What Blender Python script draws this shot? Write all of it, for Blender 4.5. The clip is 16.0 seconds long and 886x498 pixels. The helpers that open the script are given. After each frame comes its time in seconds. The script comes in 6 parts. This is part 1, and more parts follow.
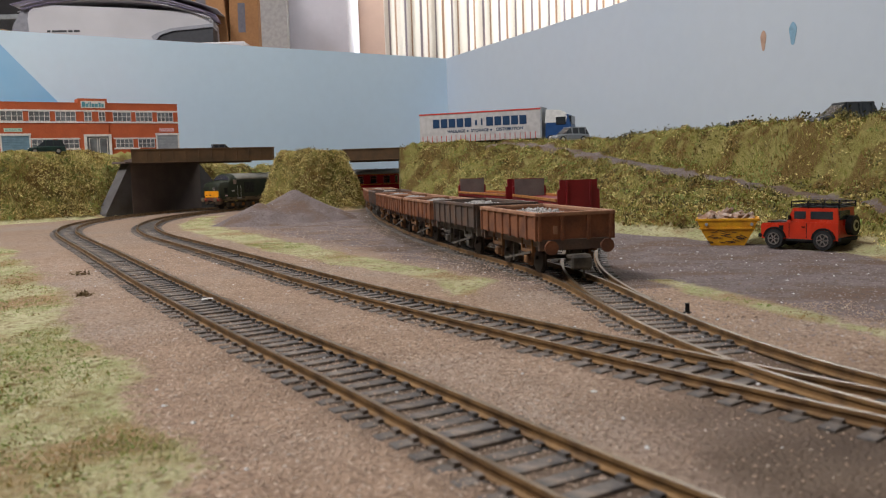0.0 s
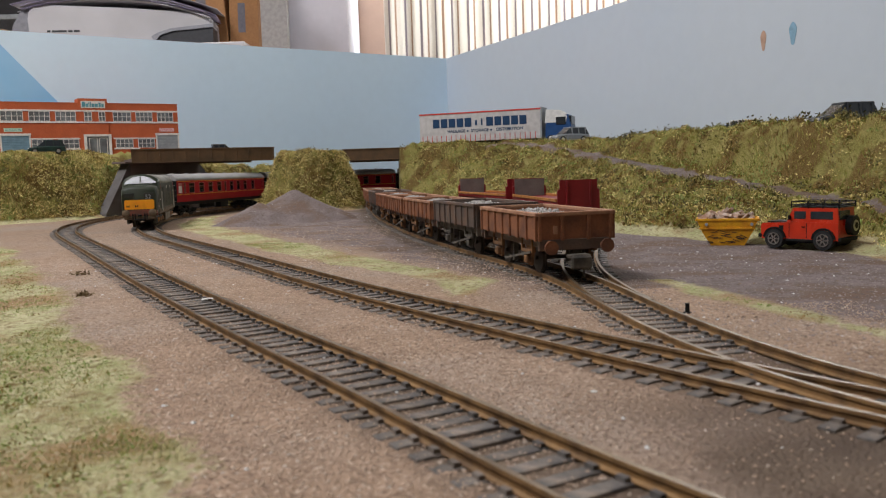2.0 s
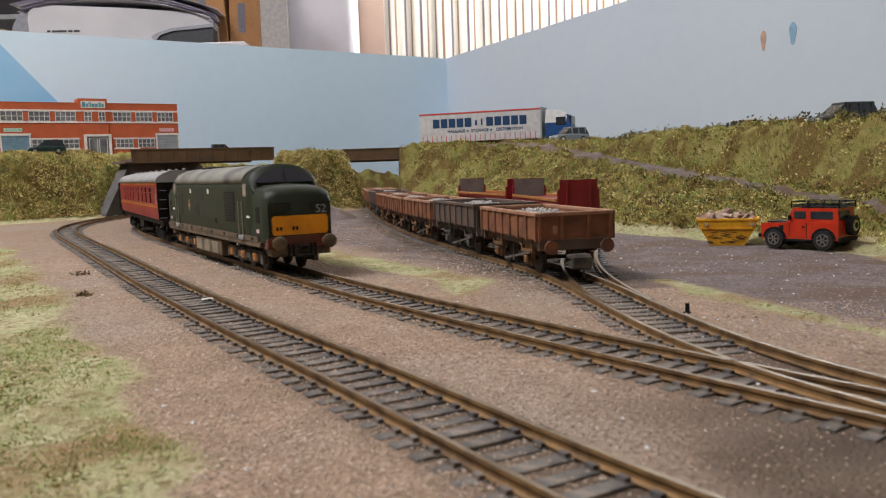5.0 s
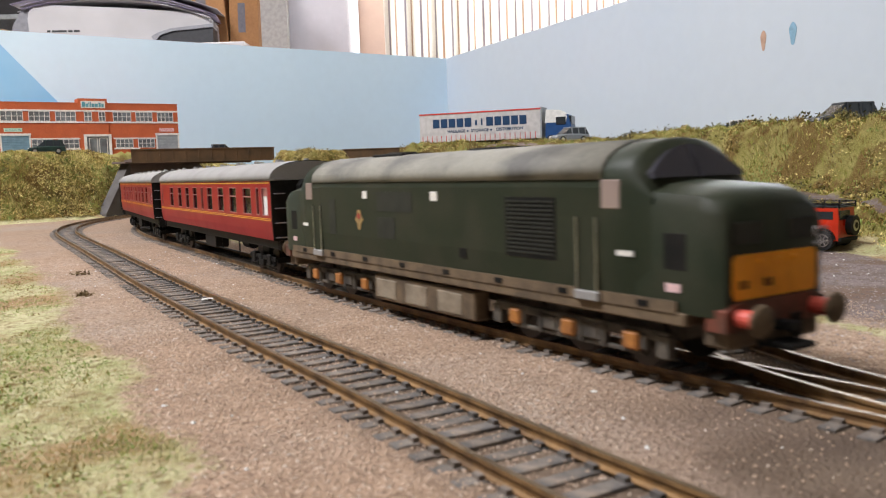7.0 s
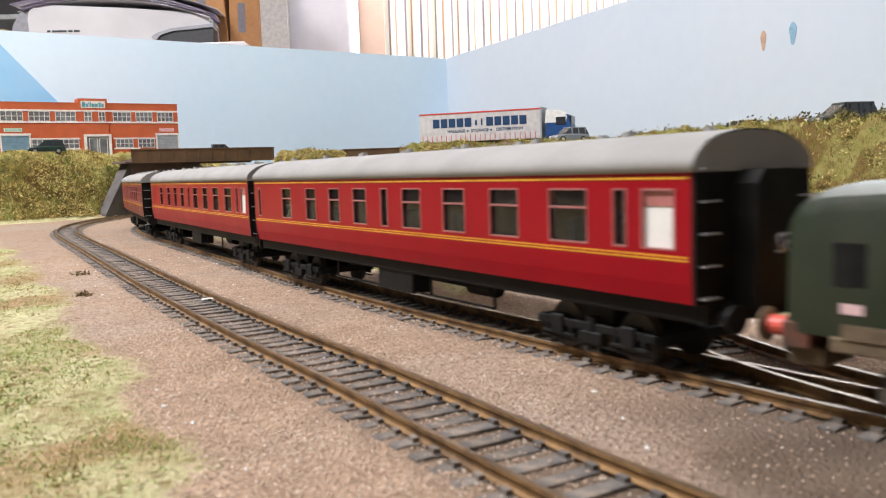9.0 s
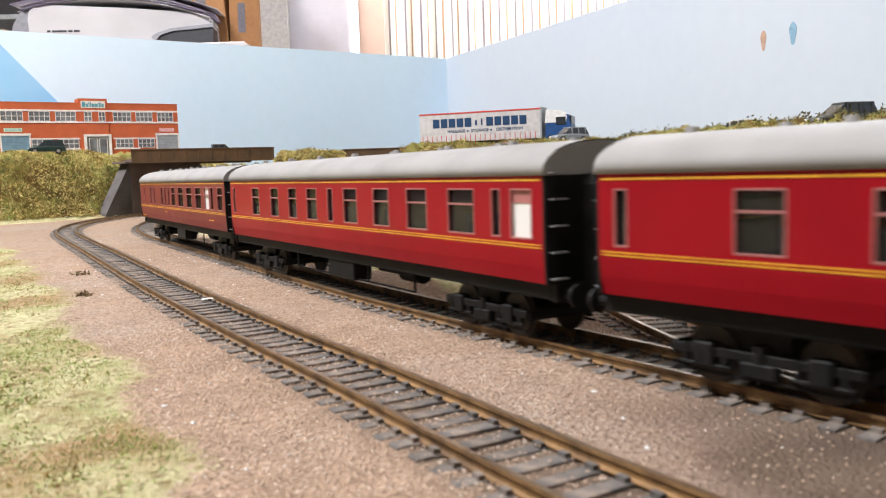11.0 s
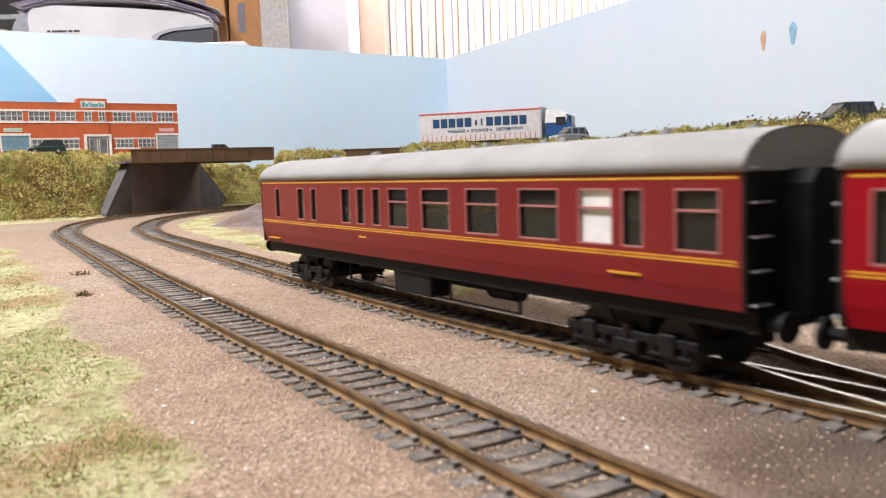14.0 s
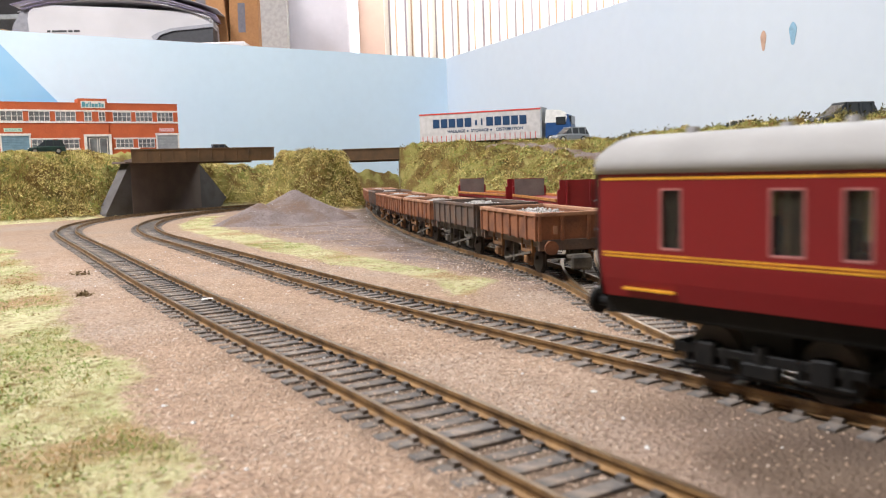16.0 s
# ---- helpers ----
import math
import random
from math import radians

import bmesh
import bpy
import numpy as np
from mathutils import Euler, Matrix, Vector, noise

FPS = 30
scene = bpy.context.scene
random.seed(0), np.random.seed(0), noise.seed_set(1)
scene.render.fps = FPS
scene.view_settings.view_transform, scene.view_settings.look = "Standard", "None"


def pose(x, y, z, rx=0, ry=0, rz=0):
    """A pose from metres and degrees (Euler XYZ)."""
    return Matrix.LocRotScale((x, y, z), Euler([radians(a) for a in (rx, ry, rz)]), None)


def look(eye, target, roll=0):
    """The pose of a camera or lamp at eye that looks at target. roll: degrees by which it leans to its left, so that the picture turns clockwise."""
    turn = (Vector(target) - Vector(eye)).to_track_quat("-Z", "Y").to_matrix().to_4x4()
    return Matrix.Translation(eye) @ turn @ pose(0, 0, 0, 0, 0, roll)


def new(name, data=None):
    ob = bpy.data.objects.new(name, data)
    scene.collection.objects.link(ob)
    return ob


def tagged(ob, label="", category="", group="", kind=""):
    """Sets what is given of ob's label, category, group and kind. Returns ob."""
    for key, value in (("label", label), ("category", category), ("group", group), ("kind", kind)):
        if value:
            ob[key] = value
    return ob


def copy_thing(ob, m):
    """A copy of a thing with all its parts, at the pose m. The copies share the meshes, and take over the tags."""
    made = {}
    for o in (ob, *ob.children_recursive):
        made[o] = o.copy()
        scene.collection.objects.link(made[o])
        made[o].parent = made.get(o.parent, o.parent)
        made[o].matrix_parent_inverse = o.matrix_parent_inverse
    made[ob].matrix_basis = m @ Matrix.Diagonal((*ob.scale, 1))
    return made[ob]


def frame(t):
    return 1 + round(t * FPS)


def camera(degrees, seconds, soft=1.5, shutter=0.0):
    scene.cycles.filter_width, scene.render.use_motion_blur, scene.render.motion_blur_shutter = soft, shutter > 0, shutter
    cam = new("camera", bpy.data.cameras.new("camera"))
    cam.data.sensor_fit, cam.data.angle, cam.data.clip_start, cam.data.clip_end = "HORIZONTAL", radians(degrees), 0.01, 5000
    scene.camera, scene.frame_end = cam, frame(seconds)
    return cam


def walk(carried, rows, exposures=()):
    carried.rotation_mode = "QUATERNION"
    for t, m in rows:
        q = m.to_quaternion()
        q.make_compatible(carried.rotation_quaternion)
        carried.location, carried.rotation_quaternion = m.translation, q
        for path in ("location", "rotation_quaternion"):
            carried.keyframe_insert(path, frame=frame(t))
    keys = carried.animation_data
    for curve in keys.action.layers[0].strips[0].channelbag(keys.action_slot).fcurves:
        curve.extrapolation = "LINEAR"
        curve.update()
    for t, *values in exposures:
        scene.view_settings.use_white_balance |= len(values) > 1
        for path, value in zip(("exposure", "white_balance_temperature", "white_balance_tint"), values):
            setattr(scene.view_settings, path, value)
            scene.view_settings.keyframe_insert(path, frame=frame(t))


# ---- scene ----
cam = camera(56.36, 16.0, 1.1, 0.5)
cam.data.dof.use_dof, cam.data.dof.focus_distance, cam.data.dof.aperture_fstop = True, 0.66, 46.0
U = 0.0011                      # one plan unit in metres (00-gauge model, track 18 mm over the rail heads)


def P3(x, y, z=0.0):
    return Vector((x * U, y * U, z * U))


EYE = pose(0, 0, 42.4 * U, 90 - 5.404, 0, 0) @ pose(0, 0, 0, 0, 0, -1.838)
walk(cam, [(0.0, EYE), (16.0, EYE)],
     exposures=[(0.0, -0.38), (4.2, -0.33), (6.3, 0.1), (7.5, 0.33), (9.2, 0.52), (11.3, 0.62), (13.0, 0.66), (16.0, 0.57)])

# ------------------------------------------------------------------ world and lamps
world = bpy.data.worlds.new("sky")
scene.world = world
world.use_nodes = True
sky = world.node_tree.nodes.new("ShaderNodeTexSky")
sky.sky_type, sky.sun_disc, sky.sun_elevation, sky.sun_rotation = "NISHITA", False, radians(40), radians(200)
world.node_tree.links.new(sky.outputs[0], world.node_tree.nodes["Background"].inputs[0])
world.node_tree.nodes["Background"].inputs[1].default_value = 0.12


def area_lamp(name, eye, target, sx, sy, watts, colour):
    data = bpy.data.lights.new(name, "AREA")
    data.shape, data.size, data.size_y, data.energy, data.color = "RECTANGLE", sx, sy, watts, colour
    ob = new(name, data)
    ob.matrix_world = look(eye, target)
    return ob


# unseen overhead lamps, and the daylight in the window behind the curtain
area_lamp("ceiling_tube_lamp", (-1.0, 0.36, 1.42), (-0.6, 0.7, 0), 1.0, 0.16, 35, (0.965, 0.955, 0.995))
# fill added to brighten the near left ground
area_lamp("ceiling_tube_lamp", (-0.55, -0.1, 1.48), (-0.45, 0.1, 0), 1.0, 0.16, 9, (0.965, 0.955, 0.995))
# fill added to brighten the pilaster and desk behind the boards
area_lamp("ceiling_tube_lamp", (-0.3, 1.9, 1.5), (-0.3, 2.1, 0), 1.0, 0.16, 9, (0.965, 0.955, 0.995))
area_lamp("window_daylight", (0.85, 2.76, 0.85), (0.35, 1.2, 0.5), 1.9, 1.2, 80, (0.93, 0.97, 1.0))

# ------------------------------------------------------------------ materials


def mat(name, col, rough=0.6, metal=0.0, col2=None, scale=120, fine=900, bump=0.0, mixlo=0.4, mixhi=0.65, rnd=0.06,
        spec=0.4, grain=0.5, coat=0.0):
    """Principled surface with coarse blotches towards col2, fine grain and a light relief."""
    m = bpy.data.materials.new(name)
    m.use_nodes = True
    n, l = m.node_tree.nodes, m.node_tree.links
    b = n["Principled BSDF"]
    tc = n.new("ShaderNodeTexCoord")
    n1 = n.new("ShaderNodeTexNoise")
    n1.inputs["Scale"].default_value, n1.inputs["Detail"].default_value = scale, 6
    n2 = n.new("ShaderNodeTexNoise")
    n2.inputs["Scale"].default_value, n2.inputs["Detail"].default_value = fine, 3
    l.new(tc.outputs["Object"], n1.inputs["Vector"])
    l.new(tc.outputs["Object"], n2.inputs["Vector"])
    ramp = n.new("ShaderNodeMapRange")
    ramp.inputs[1].default_value, ramp.inputs[2].default_value = mixlo, mixhi
    l.new(n1.outputs["Fac"], ramp.inputs[0])
    mix = n.new("ShaderNodeMix")
    mix.data_type = "RGBA"
    mix.inputs[6].default_value = (*col, 1)
    mix.inputs[7].default_value = (*(col2 or [c * 0.82 for c in col]), 1)
    l.new(ramp.outputs[0], mix.inputs[0])
    hsv = n.new("ShaderNodeHueSaturation")
    info = n.new("ShaderNodeObjectInfo")
    val = n.new("ShaderNodeMath")
    val.operation = "MULTIPLY_ADD"
    val.inputs[1].default_value, val.inputs[2].default_value = grain, 1 - grain / 2
    l.new(n2.outputs["Fac"], val.inputs[0])
    val2 = n.new("ShaderNodeMath")
    val2.operation = "MULTIPLY_ADD"
    val2.inputs[1].default_value = rnd * 2
    l.new(info.outputs["Random"], val2.inputs[0])
    l.new(val.outputs[0], val2.inputs[2])
    l.new(val2.outputs[0], hsv.inputs["Value"])
    l.new(mix.outputs[2], hsv.inputs["Color"])
    l.new(hsv.outputs[0], b.inputs["Base Color"])
    rr = n.new("ShaderNodeMapRange")
    rr.inputs[3].default_value, rr.inputs[4].default_value = max(0.03, rough - 0.1), min(1, rough + 0.1)
    l.new(n1.outputs["Fac"], rr.inputs[0])
    l.new(rr.outputs[0], b.inputs["Roughness"])
    b.inputs["Metallic"].default_value = metal
    b.inputs["Specular IOR Level"].default_value = spec
    b.inputs["Coat Weight"].default_value = coat
    if bump:
        bp = n.new("ShaderNodeBump")
        bp.inputs["Strength"].default_value, bp.inputs["Distance"].default_value = min(1, bump), 0.0006
        l.new(n2.outputs["Fac"], bp.inputs["Height"])
        l.new(bp.outputs[0], b.inputs["Normal"])
    return m


def glass(name, col, rough=0.05, alpha=0.5):
    m = bpy.data.materials.new(name)
    m.use_nodes = True
    b = m.node_tree.nodes["Principled BSDF"]
    b.inputs["Base Color"].default_value = (*col, 1)
    b.inputs["Roughness"].default_value = rough
    b.inputs["Alpha"].default_value = alpha
    return m


def ground_material():
    m = bpy.data.materials.new("scenic_ground")
    m.use_nodes = True
    n, l = m.node_tree.nodes, m.node_tree.links
    b = n["Principled BSDF"]
    b.inputs["Roughness"].default_value = 0.95
    b.inputs["Specular IOR Level"].default_value = 0.15
    tc = n.new("ShaderNodeTexCoord")

    def noise_tex(scale, detail=5):
        x = n.new("ShaderNodeTexNoise")
        x.inputs["Scale"].default_value, x.inputs["Detail"].default_value = scale, detail
        l.new(tc.outputs["Object"], x.inputs["Vector"])
        return x.outputs["Fac"]

    def rng(src, lo, hi):
        r = n.new("ShaderNodeMapRange")
        r.inputs[1].default_value, r.inputs[2].default_value = lo, hi
        l.new(src, r.inputs[0])
        return r.outputs[0]

    def mix(f, a, c):
        x = n.new("ShaderNodeMix")
        x.data_type = "RGBA"
        l.new(f, x.inputs[0])
        for i, v in ((6, a), (7, c)):
            if isinstance(v, tuple):
                x.inputs[i].default_value = (*v, 1)
            else:
                l.new(v, x.inputs[i])
        return x.outputs[2]

    def attr(name):
        a = n.new("ShaderNodeAttribute")
        a.attribute_name = name
        return a.outputs["Fac"]

    big, mid, fine = noise_tex(9), noise_tex(60), noise_tex(1100, 3)
    ballast = mix(rng(mid, 0.35, 0.7), (0.46, 0.32, 0.225), (0.33, 0.225, 0.155))
    ballast = mix(rng(big, 0.47, 0.66), ballast, (0.40, 0.32, 0.26))
    ballast = mix(rng(noise_tex(560, 4), 0.49, 0.62), ballast, (0.27, 0.185, 0.13))
    ballast = mix(rng(fine, 0.57, 0.68), ballast, (0.66, 0.51, 0.39))
    yard = mix(rng(mid, 0.35, 0.7), (0.19, 0.15, 0.14), (0.275, 0.228, 0.215))
    yard = mix(rng(noise_tex(25), 0.47, 0.62), yard, (0.19, 0.125, 0.09))
    yard = mix(rng(noise_tex(480, 4), 0.52, 0.64), yard, (0.15, 0.115, 0.10))
    yard = mix(rng(fine, 0.6, 0.8), yard, (0.38, 0.33, 0.31))
    grass = mix(rng(mid, 0.35, 0.65), (0.20, 0.18, 0.045), (0.33, 0.28, 0.10))
    grass = mix(rng(noise_tex(34), 0.48, 0.56), grass, (0.15, 0.09, 0.03))
    grass = mix(rng(fine, 0.5, 0.8), grass, (0.34, 0.31, 0.10))
    base = mix(attr("yard"), ballast, yard)
    # track dirt and painted shade share this dark brown
    base = mix(attr("stain_shade"), base, mix(rng(mid, 0.35, 0.7), (0.092, 0.065, 0.046), (0.17, 0.125, 0.09)))
    wob = n.new("ShaderNodeMath")
    wob.operation = "MULTIPLY_ADD"
    l.new(noise_tex(420, 6), wob.inputs[0])
    wob.inputs[1].default_value = 1.2
    sub = n.new("ShaderNodeMath")
    sub.operation = "SUBTRACT"
    l.new(attr("grass"), sub.inputs[0])
    sub.inputs[1].default_value = 0.6
    l.new(sub.outputs[0], wob.inputs[2])
    turf = mix(rng(noise_tex(55), 0.4, 0.6), (0.40, 0.39, 0.19), (0.54, 0.50, 0.29))
    turf = mix(rng(noise_tex(24), 0.5, 0.62), turf, (0.38, 0.255, 0.135))
    turf = mix(rng(noise_tex(420, 4), 0.5, 0.66), turf, (0.25, 0.19, 0.09))
    turf = mix(rng(noise_tex(900, 3), 0.58, 0.7), turf, (0.58, 0.55, 0.36))
    grass = mix(attr("turf"), grass, turf)
    base = mix(rng(wob.outputs[0], 0.35, 0.65), base, grass)
    l.new(base, b.inputs["Base Color"])
    bp = n.new("ShaderNodeBump")
    bp.inputs["Strength"].default_value, bp.inputs["Distance"].default_value = 1.0, 0.0016
    l.new(fine, bp.inputs["Height"])
    l.new(bp.outputs[0], b.inputs["Normal"])
    return m


GROUND = ground_material()
SKYBOARD = mat("painted_sky_board", (0.66, 0.83, 0.97), 0.75, col2=(0.70, 0.86, 0.98), scale=3, fine=60, rnd=0, mixlo=0.3, mixhi=0.7, grain=0.06)
SKYBOARD_GREY = mat("painted_grey_board", (0.53, 0.595, 0.67), 0.75, col2=(0.555, 0.61, 0.67), scale=3, fine=60, rnd=0, grain=0.06)
SKY_DEEP = mat("deep_blue_cloud_paint", (0.27, 0.57, 0.86), 0.75, col2=(0.36, 0.63, 0.88), scale=6, fine=60, rnd=0, grain=0.06)
RAIL = mat("rusty_rail", (0.25, 0.145, 0.06), 0.55, 0.15, col2=(0.12, 0.068, 0.032), scale=150, bump=0.3)
RAILTOP = mat("worn_rail_head", (0.20, 0.145, 0.09), 0.4, 0.6, col2=(0.12, 0.085, 0.05), scale=60)
SLEEPER = mat("dusty_dark_sleeper", (0.085, 0.078, 0.073), 0.8, col2=(0.19, 0.155, 0.125), scale=190, bump=0.5, rnd=0.2)
WHEELDARK = mat("dirty_dark_wheel", (0.035, 0.028, 0.023), 0.6, col2=(0.07, 0.05, 0.038), scale=150)
STONE = mat("ballast_chip", (0.50, 0.36, 0.26), 0.9, col2=(0.38, 0.265, 0.19), scale=90, rnd=0.1)
MAROON = mat("maroon_coach_paint", (0.30, 0.006, 0.013), 0.32, col2=(0.265, 0.005, 0.012), scale=40, rnd=0.0, grain=0.1, spec=0.12)
MAROON_DULL = mat("dull_maroon_paint", (0.185, 0.010, 0.013), 0.4, col2=(0.165, 0.010, 0.012), scale=40, rnd=0.0, grain=0.1, spec=0.3)
YLINE = mat("yellow_lining", (0.75, 0.36, 0.03), 0.4, rnd=0, grain=0.12)
ROOFGREY = mat("grey_coach_roof", (0.30, 0.29, 0.28), 0.72, col2=(0.26, 0.25, 0.24), scale=40, rnd=0.03, grain=0.12)
BLACK = mat("black_underframe", (0.008, 0.008, 0.008), 0.6, col2=(0.014, 0.013, 0.012), scale=150, rnd=0.1, spec=0.15)
STEEL = mat("bright_steel", (0.6, 0.6, 0.58), 0.3, 1.0)
PANE = glass("dark_window_glass", (0.02, 0.018, 0.02), 0.04, 0.38)
FRAMEW = mat("window_surround", (0.42, 0.16, 0.15), 0.35, rnd=0)
CABGLASS = glass("pale_cab_glass", (0.055, 0.053, 0.065), 0.06, 0.9)
CABSIDE = glass("warm_cab_side_glass", (0.34, 0.26, 0.23), 0.1, 0.92)
BUFFERRED = mat("bright_buffer_red", (0.62, 0.10, 0.07), 0.5, rnd=0)
WINDGREY = mat("beige_grey_panel", (0.42, 0.39, 0.37), 0.7, rnd=0, grain=0.06)
SEAT = mat("dark_blue_seat_moulding", (0.035, 0.04, 0.11), 0.7)
PARTITION = mat("brown_compartment_partition", (0.20, 0.11, 0.07), 0.6)
STEPGREY = mat("worn_grey_footstep", (0.34, 0.34, 0.36), 0.4, rnd=0)
WHITE = mat("white_plastic", (0.78, 0.77, 0.74), 0.5, rnd=0, grain=0.12)
GREEN = mat("weathered_dark_green_paint", (0.020, 0.027, 0.015), 0.5, col2=(0.034, 0.036, 0.022), scale=60, rnd=0.0, bump=0.1, grain=0.12, spec=0.22)
GREEN_ROOF = mat("dusty_grey_loco_roof", (0.25, 0.238, 0.20), 0.65, col2=(0.12, 0.115, 0.105), scale=35, mixlo=0.45, mixhi=0.6, rnd=0.0)
YELLOW = mat("warning_yellow_paint", (0.90, 0.36, 0.012), 0.5, col2=(0.7, 0.26, 0.012), scale=80, rnd=0, grain=0.12)
RED = mat("buffer_beam_red", (0.33, 0.035, 0.025), 0.5, col2=(0.18, 0.03, 0.02), scale=120, rnd=0)
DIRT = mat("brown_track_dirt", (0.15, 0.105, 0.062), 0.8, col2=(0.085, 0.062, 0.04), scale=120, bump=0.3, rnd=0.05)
BOGIE = mat("weathered_bogie", (0.11, 0.095, 0.075), 0.75, col2=(0.04, 0.035, 0.03), scale=130, bump=0.3, rnd=0.1)
ORANGE = mat("rusty_orange_axlebox", (0.42, 0.17, 0.04), 0.6, col2=(0.25, 0.1, 0.03), scale=300)
RUST = mat("rust_brown_wagon_paint", (0.23, 0.088, 0.04), 0.7, col2=(0.12, 0.05, 0.03), scale=70, bump=0.25, rnd=0.08)
RUSTLIGHT = mat("faded_rusty_edge", (0.36, 0.19, 0.11), 0.75, col2=(0.25, 0.12, 0.07), scale=120, rnd=0.05)
WAGONDARK = mat("dark_grey_brown_wagon_paint", (0.085, 0.065, 0.055), 0.7, col2=(0.13, 0.075, 0.05), scale=70, bump=0.25)
LOADSTONE = mat("pale_stone_load", (0.52, 0.49, 0.46), 0.9, col2=(0.36, 0.34, 0.33), scale=300, bump=0.6)
REDWAGON = mat("crimson_wagon_paint", (0.20, 0.010, 0.012), 0.5, col2=(0.16, 0.01, 0.012), scale=60)
BOARDGREY = mat("weathered_grey_boards", (0.13, 0.105, 0.095), 0.8, col2=(0.17, 0.14, 0.125), scale=60)
GIRDER = mat("brown_rust_girder", (0.115, 0.062, 0.026), 0.65, col2=(0.07, 0.042, 0.02), scale=50, bump=0.3, rnd=0.02)
ABUT = mat("dark_stone_abutment_paper", (0.12, 0.088, 0.075), 0.85, col2=(0.15, 0.112, 0.095), scale=40, bump=0.4)
WINGGREY = mat("dark_grey_wing_wall", (0.10, 0.092, 0.088), 0.85, col2=(0.075, 0.066, 0.06), scale=40, bump=0.3)
PILE = mat("crushed_stone", (0.27, 0.22, 0.20), 0.95, col2=(0.34, 0.285, 0.26), scale=200, fine=1500, bump=1.0)
BRICK = mat("orange_red_brick_print", (0.52, 0.115, 0.04), 0.8, col2=(0.46, 0.10, 0.035), scale=60, fine=600, bump=0.1, rnd=0)
CREAM = mat("cream_white_band", (0.80, 0.77, 0.72), 0.7, rnd=0, grain=0.12)
GLASSDARK = mat("dark_printed_pane", (0.09, 0.09, 0.095), 0.25, col2=(0.16, 0.17, 0.18), scale=60, rnd=0.25)
SHUTBLUE = mat("blue_grey_shutter", (0.20, 0.33, 0.42), 0.6, rnd=0)
SHUTGREY = mat("grey_shutter", (0.36, 0.38, 0.39), 0.6, rnd=0)
SIGNGREEN = mat("pale_green_sign", (0.50, 0.66, 0.52), 0.6, rnd=0)
SIGNPINK = mat("pale_pink_sign", (0.80, 0.55, 0.55), 0.6, rnd=0)
INKGREEN = mat("teal_lettering", (0.12, 0.32, 0.36), 0.6, rnd=0)
INKBLUE = mat("dark_blue_lettering", (0.008, 0.045, 0.12), 0.5, rnd=0)
INKRED = mat("red_stripe", (0.62, 0.05, 0.035), 0.5, rnd=0)
TRAILER = mat("pale_grey_curtain_side", (0.56, 0.54, 0.53), 0.55, rnd=0, grain=0.12)
CABBLUE = mat("bright_blue_cab", (0.02, 0.075, 0.22), 0.35, rnd=0)
CARGREY = mat("silver_grey_car", (0.32, 0.34, 0.36), 0.3, 0.4, rnd=0, grain=0.12)
CARDARK = mat("dark_grey_car", (0.045, 0.05, 0.055), 0.3, rnd=0, coat=0.4, grain=0.12)
CARGREEN = mat("dark_green_car", (0.010, 0.03, 0.024), 0.3, rnd=0, coat=0.4, grain=0.12)
CARGLASS = mat("tinted_car_glass", (0.03, 0.035, 0.04), 0.08, rnd=0, spec=0.6)
CARRED = mat("orange_red_car_paint", (0.55, 0.035, 0.012), 0.3, rnd=0, coat=0.5, grain=0.12)
TYRE = mat("black_rubber", (0.012, 0.012, 0.012), 0.7, rnd=0)
SKIPYEL = mat("yellow_skip_paint", (0.72, 0.36, 0.015), 0.5, col2=(0.62, 0.28, 0.015), scale=150, rnd=0)
SCRATCH = mat("black_scratches", (0.05, 0.035, 0.02), 0.7, rnd=0)
RUBBLE = mat("brown_rubble", (0.25, 0.15, 0.10), 0.9, col2=(0.42, 0.34, 0.28), scale=300, bump=0.5, rnd=0.35)
LEAF = mat("dark_olive_foliage", (0.075, 0.075, 0.028), 0.9, col2=(0.15, 0.115, 0.045), scale=200)
BLADE = mat("static_grass", (0.27, 0.28, 0.065), 0.9, col2=(0.19, 0.12, 0.035), scale=38, fine=260, mixlo=0.46, mixhi=0.56, grain=1.1, spec=0.1)
BLADE_PALE = mat("pale_straw_grass", (0.56, 0.49, 0.21), 0.9, col2=(0.40, 0.29, 0.10), scale=30, fine=260, mixlo=0.45, mixhi=0.56, grain=0.9, spec=0.1)
BLADE_GREEN = mat("bright_green_scatter", (0.26, 0.36, 0.10), 0.9, col2=(0.34, 0.38, 0.14), scale=60, fine=260, grain=0.8, spec=0.1)
BLADE_TURF = mat("fine_turf", (0.48, 0.50, 0.24), 0.9, col2=(0.42, 0.30, 0.15), scale=30, fine=260, mixlo=0.46, mixhi=0.62, grain=0.8, spec=0.1)
WALLPAINT = mat("lilac_white_wall_paint", (0.84, 0.81, 0.87), 0.8, scale=4, fine=90, rnd=0, grain=0.06)
PEACH = mat("peach_wall_paint", (0.58, 0.42, 0.33), 0.8, scale=4, fine=90, rnd=0, grain=0.06)
CARD = mat("brown_cardboard", (0.34, 0.165, 0.065), 0.8, col2=(0.30, 0.145, 0.06), scale=20, fine=200, rnd=0.1)
CARDINK = mat("grey_blue_print", (0.16, 0.15, 0.17), 0.8, rnd=0)
PRINTER = mat("off_white_printer_plastic", (0.66, 0.64, 0.65), 0.45, rnd=0, scale=5, grain=0.12)
PRINTER_DARK = mat("dark_printer_plastic", (0.05, 0.05, 0.055), 0.4, rnd=0, grain=0.12)
PRINTER_GREY = mat("grey_printer_plastic", (0.33, 0.33, 0.36), 0.45, rnd=0, grain=0.12)
LILAC = mat("lilac_paper", (0.50, 0.45, 0.60), 0.7, rnd=0.05)
SHELFDARK = mat("dark_shelf", (0.05, 0.045, 0.045), 0.6)
